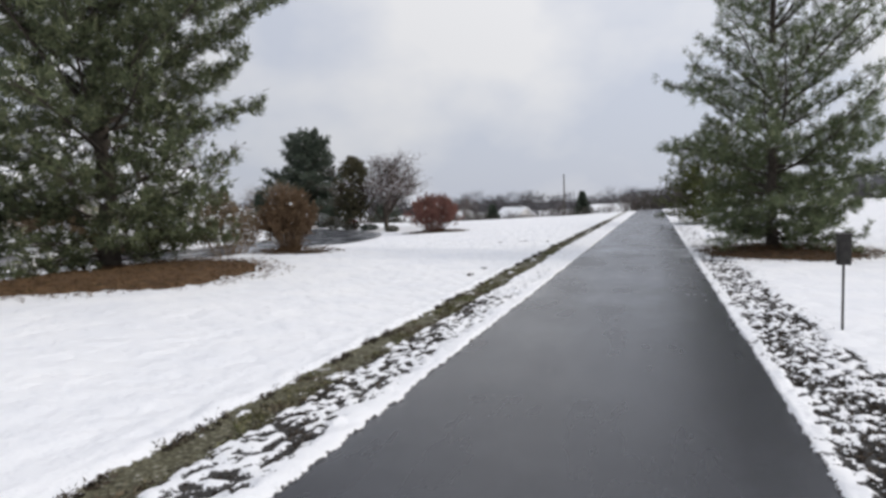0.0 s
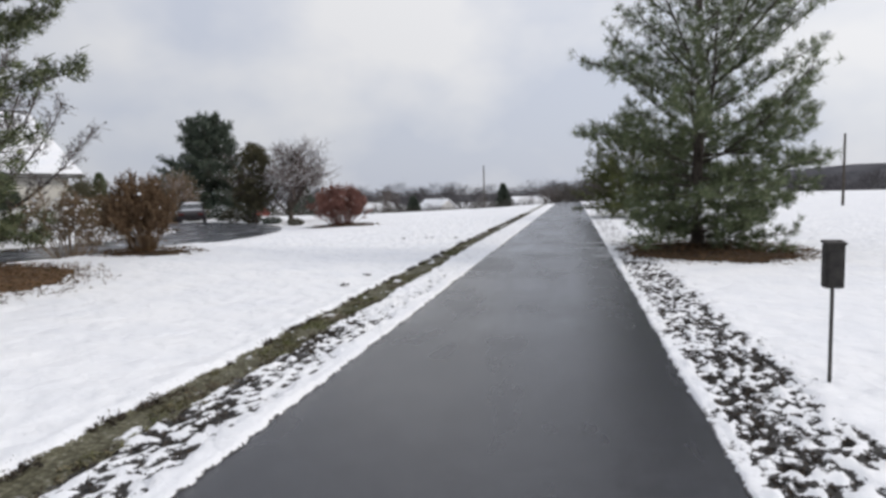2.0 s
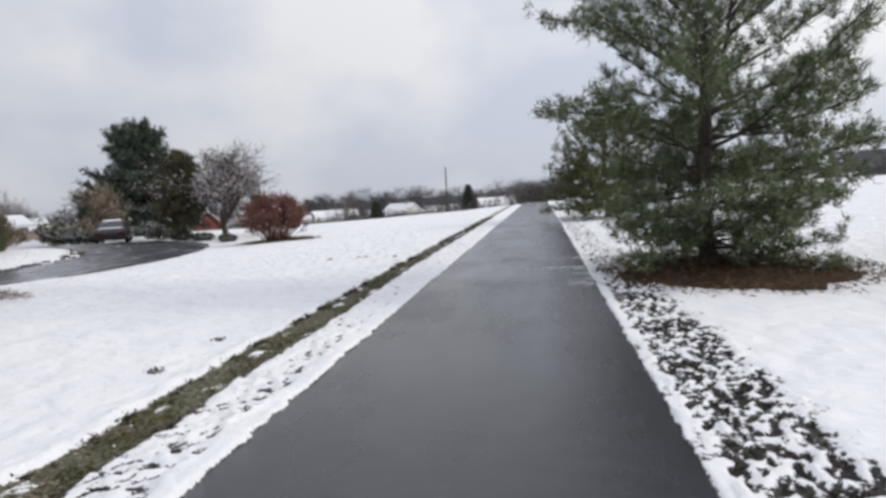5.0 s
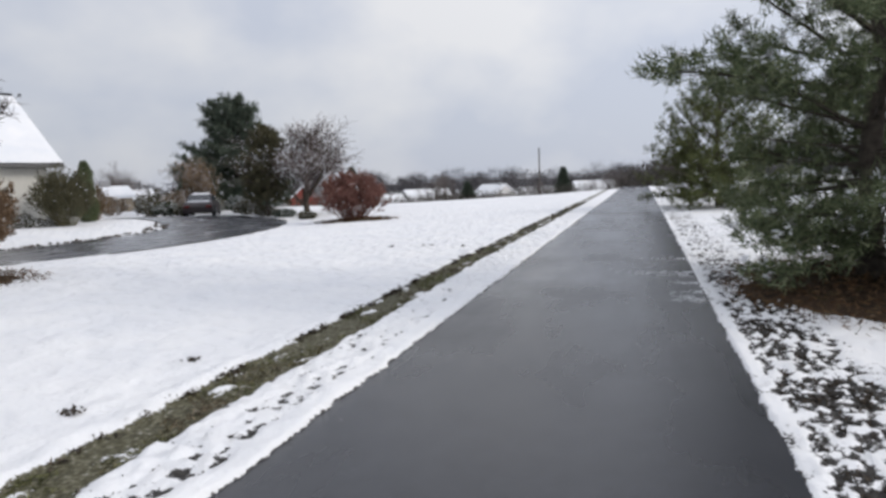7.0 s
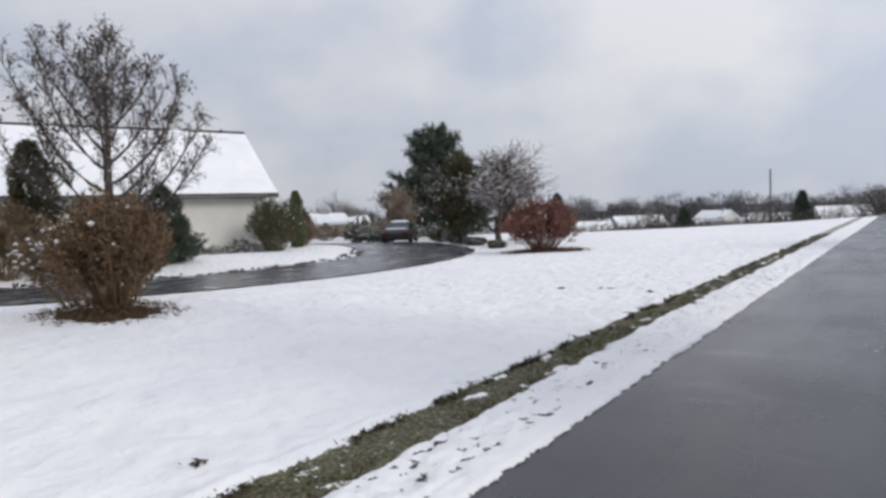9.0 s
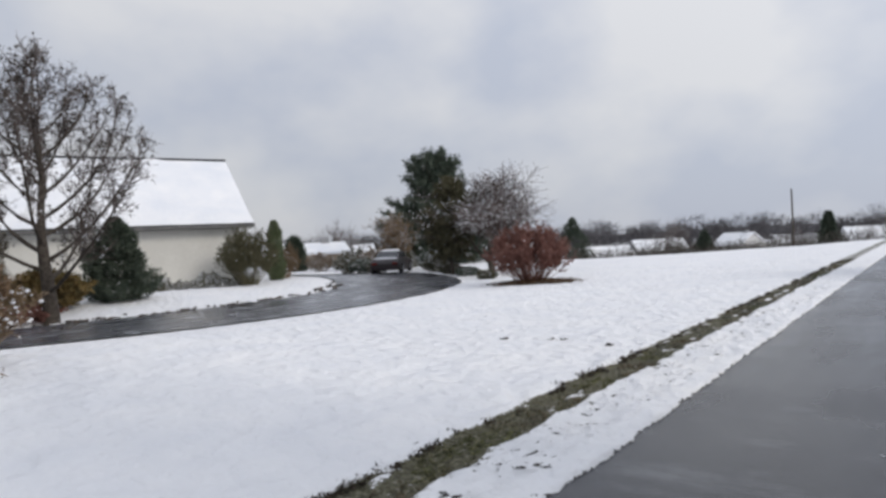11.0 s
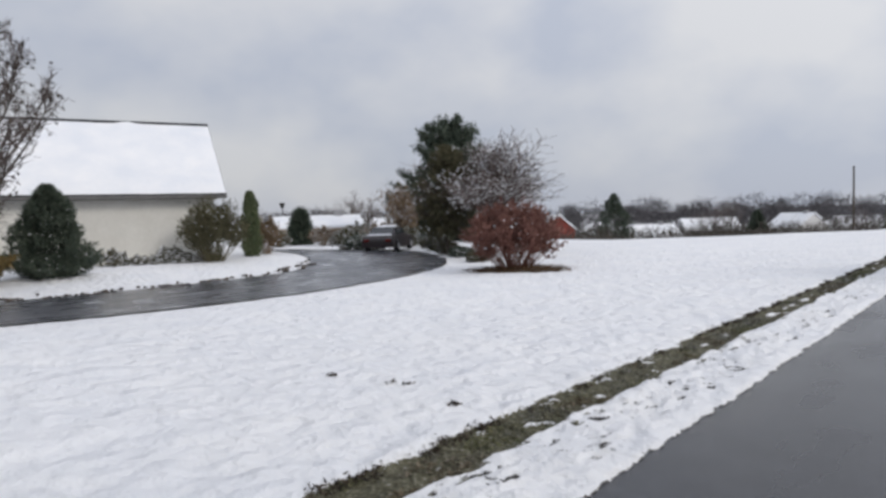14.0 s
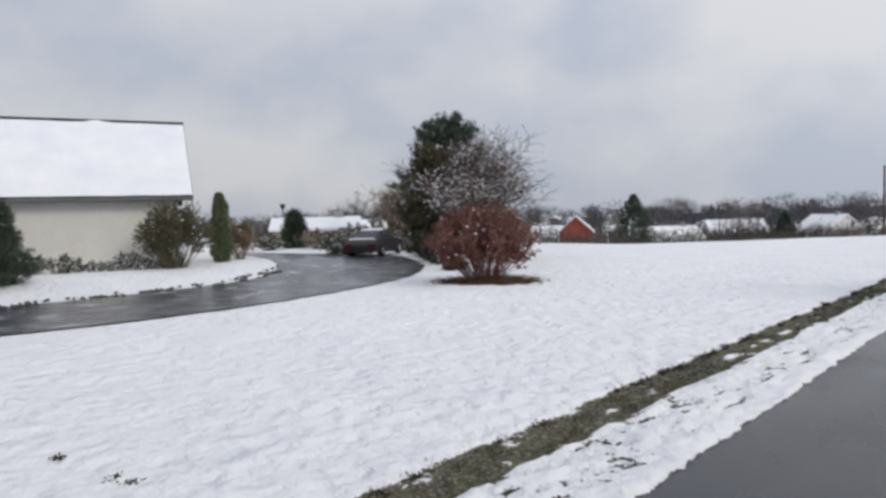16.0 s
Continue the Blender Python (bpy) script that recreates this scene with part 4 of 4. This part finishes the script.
for x, y, h, sd in [(-3.5, 96, 6.8, 101), (-6.8, 99, 6.0, 102), (-1.0, 108, 8.0, 103), (4.5, 92, 6.5, 104), (-36, 118, 8.8, 105), (-44, 150, 10, 106), (-63, 100, 8.0, 107), (-52, 62, 5.2, 108), (-38, 66, 4.5, 109), (-50, 58, 5.2, 111), (-45, 64, 5.6, 112), (-17, 122, 7.0, 110)]:
    bare_tree(x, y, h, 0.85, sd, "leafless grey tree in the distance", GREYTWIG, trunk_r=0.16, kids=4, depth=5, snowy=0.05)


def far_woods():
    """Bare woods along the horizon, as one tangle of trunks and twigs."""
    rng = np.random.default_rng(200)
    T = []
    for _ in range(900):
        b = radians(rng.uniform(-75, 100))
        d = rng.uniform(175, 300)
        x, y = -d * math.sin(b), d * math.cos(b)
        z = height(x, y)
        h = rng.uniform(5.4, 9.0) * d / 210
        n = 190
        P = np.stack([rng.normal(x, h * 0.17, n), rng.normal(y, h * 0.17, n), z + h * np.clip(rng.beta(2, 1.6, n), 0.05, 0.85)], 1)
        D = np.stack([(P[:, 0] - x) * 0.3, (P[:, 1] - y) * 0.3, np.full(n, h * 0.35)], 1)
        T.append(blades(rng, P, D / (np.linalg.norm(D, axis=1, keepdims=True) + 1e-6), 1, h * 0.2, 0.09, 0.95))
    tagged(link_part("far_woods", tri_mesh("far_woods", np.concatenate(T)), leafy("far_twigs", [(0.045, 0.042, 0.045), (0.085, 0.08, 0.085), (0.06, 0.056, 0.06)])), "bare grey-brown woods along the horizon", "woods", kind="stuff")
    P = []
    for _ in range(900):
        b = radians(rng.uniform(-6, 66))
        d = rng.uniform(84, 165)
        x, y = -d * math.sin(b), d * math.cos(b)
        if y < (90 if x > -10 else 66):
            continue
        z = height(x, y)
        n = 120
        tall = rng.uniform(2.4, 5.6) * rng.uniform(0.7, 1.0)
        P.append(blades(rng, np.stack([rng.normal(x, 1.3, n), rng.normal(y, 1.3, n), z + tall * rng.uniform(0.05, 0.85, n)], 1), np.tile((0, 0, 1.0), (n, 1)), 1, 1.0, 0.045, 0.8))
    tagged(link_part("hedgerow", tri_mesh("hedgerow", np.concatenate(P)), leafy("hedge_twigs", [(0.035, 0.033, 0.028), (0.08, 0.068, 0.058), (0.06, 0.055, 0.04)])), "dark tangled hedgerow beyond the lawn's far edge", "hedge", kind="stuff")


far_woods()


def far_hills():
    bm = bmesh.new()
    rows = []
    for j in range(5):
        row = []
        for i in range(60):
            b = radians(-85 + 110 * i / 59)
            d = 420 + 60 * j
            hgt = (0, 12, 23, 27, 0)[j] * (0.75 + 0.5 * noise.noise((i * 0.11, j * 0.2, 3))) * min(1.0, max(0.12, (-b + 0.12) / 0.5))
            row.append(bm.verts.new((-d * math.sin(b), d * math.cos(b), -6 + hgt + (3 if 0 < j < 4 else 0))))
        rows.append(row)
    for p, q in zip(rows, rows[1:]):
        for i in range(59):
            bm.faces.new((p[i], p[i + 1], q[i + 1], q[i]))
    tagged(part("backdrop", bm, varied("wooded_hill", (0.06, 0.06, 0.066), (0.12, 0.12, 0.13), 0.06, 1.0, 0.0), smooth=True), "low wooded hill on the horizon", "hill", kind="structure")


far_hills()


def utility_pole(x, y, tall, r, label, arm=True):
    ob = thing("utility_pole", x, y, label, "pole")
    t = Tubes(8)
    t.add([(0, 0, -0.3), (0, 0, tall)], [r, r * 0.75])
    link_part("pole", t.mesh("pole"), BARK, ob, smooth=True)
    if arm:
        bm = bmesh.new()
        box(bm, (-1.0, -0.06, tall - 0.7), (1.0, 0.06, tall - 0.58), 0.01)
        part("crossarm", bm, BARK, ob)
        for k in (-0.85, 0.0, 0.85):
            t = Tubes(6)
            t.add([(k, 0, tall - 0.58), (k, 0, tall - 0.44)], [0.035, 0.05])
            link_part("insulator", t.mesh("insulator"), BOXGREY, ob)


utility_pole(-11, 84, 7.6, 0.1, "dark wooden pole beyond the lawn", False)
utility_pole(19, 50.5, 5.0, 0.1, "wooden utility pole across the field", False)
utility_pole(23.5, 52, 6.3, 0.1, "tall wooden utility pole across the field", False)
t = Tubes(4)
for k in (-0.85, 0.85):
    t.add([(23.5 + 47 * i / 12, 52 + k * 0.3 + 2 * i / 12, 5.6 + k * 0.4 - 1.0 * (1 - ((i - 6) / 6) ** 2)) for i in range(13)], [0.015] * 13)
tagged(link_part("power_cable", t.mesh("power_cable"), BOXGREY), "thin black cables slung between the poles", "cable")


def lamp_post(x, y):
    ob = thing("lamp_post", x, y, "dark lamp post with a small lantern head", "lamp")
    t = Tubes(8)
    t.add([(0, 0, -0.2), (0, 0, 3.2)], [0.06, 0.045])
    link_part("post", t.mesh("post"), BOXGREY, ob)
    bm = bmesh.new()
    bmesh.ops.create_cone(bm, cap_ends=True, segments=8, radius1=0.14, radius2=0.3, depth=0.5, matrix=pose(0, 0, 3.45))
    part("lantern", bm, BOXGREY, ob)


lamp_post(-52.3, 51.7)


# ---- small litter on the snow, needles on the beds ----
def build_specks():
    rng = np.random.default_rng(31)
    spots = [(-5.12, 22.8), (-4.33, 22.97), (-4.15, 23.02), (-3.3, 22.84), (-3.25, 13.5), (-3.22, 12.2)]
    for x, y in spots:
        n = 20
        P = np.stack([rng.normal(x, 0.035, n), rng.normal(y, 0.025, n), np.full(n, height(x, y) + 0.045)], 1)
        ob = link_part("leaf_tuft", tri_mesh("leaf_tuft", blades(rng, P, rng.normal(0, 1, (n, 3)) * np.array([1, 1, 0.35]), 2, 0.035, 0.014, 0.5)), CLOD)
        tagged(ob, "small dark tuft of dead leaves poking through the snow", "litter", "leaf tufts on the snow", kind="stuff")
    P = []
    for cx, cy, rx, ry in ((3.75, 18.0, 2.25, 2.75), (-11.2, 9.9, 4.0, 3.6), (-12.4, 35.9, 2.1, 1.4), (-9.9, 16.0, 1.5, 1.0)):
        for _ in range(int(420 * rx * ry)):
            a, q = rng.uniform(0, 6.28), math.sqrt(rng.random()) * rng.uniform(0.9, 1.12)
            x, y = cx + math.cos(a) * rx * q, cy + math.sin(a) * ry * q
            if x > -1.6 and x < 1.7:
                continue
            P.append((x, y, height(x, y) + 0.06 + 0.1 * max(0, 1 - q * q)))
    D = rng.normal(0, 1, (len(P), 3)) * np.array([1, 1, 0.3])
    tagged(link_part("needle_litter", tri_mesh("needle_litter", blades(rng, P, D, 2, 0.11, 0.009, 0.4)), leafy("fallen_needles", [(0.03, 0.018, 0.01), (0.1, 0.055, 0.028), (0.17, 0.1, 0.05), (0.05, 0.045, 0.02)])), "fallen brown needles and grass over the beds", "litter", kind="stuff")


build_specks()


# ---- dry snow drifted across the asphalt ----
def build_drift():
    rng = np.random.default_rng(57)
    v, f = [], []
    for cx, cy, w, d, n in ((1.1, 19.3, 0.34, 0.045, 46), (1.3, 18.3, 0.16, 0.06, 34), (1.33, 17.6, 0.12, 0.05, 20), (1.05, 20.9, 0.3, 0.05, 22)):
        for _ in range(n):
            x, y = min(1.42, rng.normal(cx, w)), rng.normal(cy, d)
            r, k = rng.uniform(0.007, 0.024), len(v)
            for i in range(7):
                a = 6.283 * i / 7
                q = r * rng.uniform(0.6, 1.3)
                v.append((x + math.cos(a) * q * 1.8, y + math.sin(a) * q * 0.6, 0.011))
            v.append((x, y, 0.017))
            f += [(k + i, k + (i + 1) % 7, k + 7) for i in range(7)]
    for x0, y0, x1, y1, w in ((0.1, 19.5, 1.4, 18.9, 0.1), (0.95, 17.3, 1.42, 17.0, 0.09)):
        for i in range(120):
            u = math.sqrt(rng.random())
            x, y = x0 + (x1 - x0) * u + rng.normal(0, 0.05), y0 + (y1 - y0) * u + 0.35 * noise.noise((u * 4, x0, 0)) + rng.normal(0, w)
            if x > 1.43:
                continue
            r, k = rng.uniform(0.003, 0.011), len(v)
            for j in range(7):
                a = 6.283 * j / 7
                q = r * rng.uniform(0.6, 1.3)
                v.append((x + math.cos(a) * q * 2.4, y + math.sin(a) * q * 0.8, 0.01))
            v.append((x, y, 0.014))
            f += [(k + j, k + (j + 1) % 7, k + 7) for j in range(7)]
    tagged(link_part("snow_drift", mesh_from("snow_drift", v, f), SNOW), "thin drifted snow on the asphalt", "snow", kind="stuff")


build_drift()


# ---- parked car at the end of the drive ----
def build_car(x, y, rz):
    ob = thing("car", x, y, "dark maroon-grey parked sedan dusted with snow", "car", rz=rz, z=height(x, y) + 0.075)
    paint = varied("dark_car_paint", (0.03, 0.023, 0.025), (0.044, 0.034, 0.036), 3, 0.3, 0.5, 0.02)
    rubber, metal = varied("tyre_rubber", (0.015, 0.015, 0.015), (0.03, 0.03, 0.03), 20), varied("wheel_rim", (0.25, 0.25, 0.26), (0.35, 0.35, 0.36), 10, 0.35)
    lamp, red = varied("headlamp", (0.45, 0.46, 0.48), (0.55, 0.56, 0.58), 10, 0.15), varied("tail_lamp", (0.1, 0.012, 0.01), (0.15, 0.02, 0.015), 10, 0.2)

    def loft(name, prof, half, material, parent, taper=0.0, bev=0.05):
        bm = bmesh.new()
        zs = [p[1] for p in prof]
        lo, hi = min(zs), max(zs)
        sides = []
        for sgn in (-1, 1):
            sides.append([bm.verts.new((px, sgn * (half - taper * (pz - lo) / (hi - lo)), pz)) for px, pz in prof])
        bm.faces.new(sides[0])
        bm.faces.new(sides[1][::-1])
        for i in range(len(prof)):
            j = (i + 1) % len(prof)
            bm.faces.new((sides[0][i], sides[1][i], sides[1][j], sides[0][j]))
        bmesh.ops.recalc_face_normals(bm, faces=bm.faces)
        if bev:
            bmesh.ops.bevel(bm, geom=bm.edges[:], offset=bev, segments=2, affect='EDGES')
        return part(name, bm, material, parent, smooth=False)

    body = loft("body", [(-2.3, 0.3), (-2.32, 0.7), (-2.1, 0.93), (-1.3, 0.98), (1.1, 0.95), (2.1, 0.78), (2.3, 0.55), (2.25, 0.28), (1.0, 0.22), (-1.2, 0.22)], 0.9, paint, ob, 0.06)
    cabin = loft("cabin", [(-1.75, 0.94), (-0.95, 1.38), (0.1, 1.42), (1.15, 0.93)], 0.78, paint, ob, 0.16, 0.04)
    for sgn in (-1, 1):
        for x0, x1 in ((-1.3, -0.45), (-0.38, 0.55)):
            bm = bmesh.new()
            v = [bm.verts.new(c) for c in ((x0 - 0.1, sgn * 0.775, 1.0), (x1 + 0.12, sgn * 0.775, 1.0), (x1 - 0.18, sgn * 0.675, 1.32), (x0 + 0.25, sgn * 0.675, 1.32))]
            w = [bm.verts.new(q.co + Vector((0, -sgn * 0.04, 0))) for q in v]
            for a, b in ((0, 1), (1, 2), (2, 3), (3, 0)):
                bm.faces.new((v[a], v[b], w[b], w[a]))
            bm.faces.new(v)
            bm.faces.new(w[::-1])
            bmesh.ops.recalc_face_normals(bm, faces=bm.faces)
            part("side_window", bm, GLASS, cabin)
    for nm, (xa, za), (xb, zb) in (("windscreen", (1.12, 0.975), (0.16, 1.40)), ("rear_window", (-1.7, 0.985), (-1.0, 1.365))):
        bm = bmesh.new()
        off = 0.025 if xa > 0 else -0.025
        v = [bm.verts.new(c) for c in ((xa + off, -0.68, za + 0.02), (xa + off, 0.68, za + 0.02), (xb + off, 0.58, zb), (xb + off, -0.58, zb))]
        w = [bm.verts.new(q.co - Vector((off * 2, 0, 0.03))) for q in v]
        for a, b in ((0, 1), (1, 2), (2, 3), (3, 0)):
            bm.faces.new((v[a], v[b], w[b], w[a]))
        bm.faces.new(v)
        bm.faces.new(w[::-1])
        bmesh.ops.recalc_face_normals(bm, faces=bm.faces)
        part(nm, bm, GLASS, cabin)
    for wx in (-1.4, 1.42):
        for sgn in (-1, 1):
            bm = bmesh.new()
            bmesh.ops.create_cone(bm, cap_ends=True, segments=20, radius1=0.33, radius2=0.33, depth=0.22, matrix=pose(wx, sgn * 0.83, 0.33, 90))
            bmesh.ops.bevel(bm, geom=[e for e in bm.edges if len(e.link_faces) == 2 and any(len(f.verts) > 4 for f in e.link_faces)], offset=0.03, segments=2, affect='EDGES')
            tyre = part("wheel", bm, rubber, ob)
            bm = bmesh.new()
            bmesh.ops.create_cone(bm, cap_ends=True, segments=20, radius1=0.21, radius2=0.19, depth=0.05, matrix=pose(wx, sgn * 0.935, 0.33, -90 * sgn))
            part("rim", bm, metal, tyre)
    for sgn in (-1, 1):
        for nm, lx, mat in (("headlight", 2.235, lamp), ("tail_light", -2.33, red)):
            bm = bmesh.new()
            box(bm, (lx - 0.05, sgn * 0.62 - 0.16, 0.6), (lx + 0.05, sgn * 0.62 + 0.16, 0.74), 0.02)
            part(nm, bm, mat, ob)
    for nm, (x0, x1, z0, z1), hw in (("bonnet", (1.2, 2.0, 0.95, 0.83), 0.72), ("roof", (-0.85, 0.05, 1.40, 1.435), 0.55), ("boot", (-2.05, -1.75, 0.955, 0.975), 0.7)):
        bm = bmesh.new()
        rows = []
        for i in range(9):
            rows.append([bm.verts.new((x0 + (x1 - x0) * i / 8, -hw + 2 * hw * j / 10, z0 + (z1 - z0) * i / 8 + (0.05 + 0.02 * noise.noise((i * 0.5, j * 0.5, 0)) if 0 < i < 8 and 0 < j < 10 else -0.02))) for j in range(11)])
        for p, q in zip(rows, rows[1:]):
            for j in range(10):
                bm.faces.new((p[j], p[j + 1], q[j + 1], q[j]))
        bmesh.ops.recalc_face_normals(bm, faces=bm.faces)
        part("snow", bm, SNOW, ob, "thin snow lying on the " + nm, smooth=True)


build_car(-26.5, 42.6, 122.0)
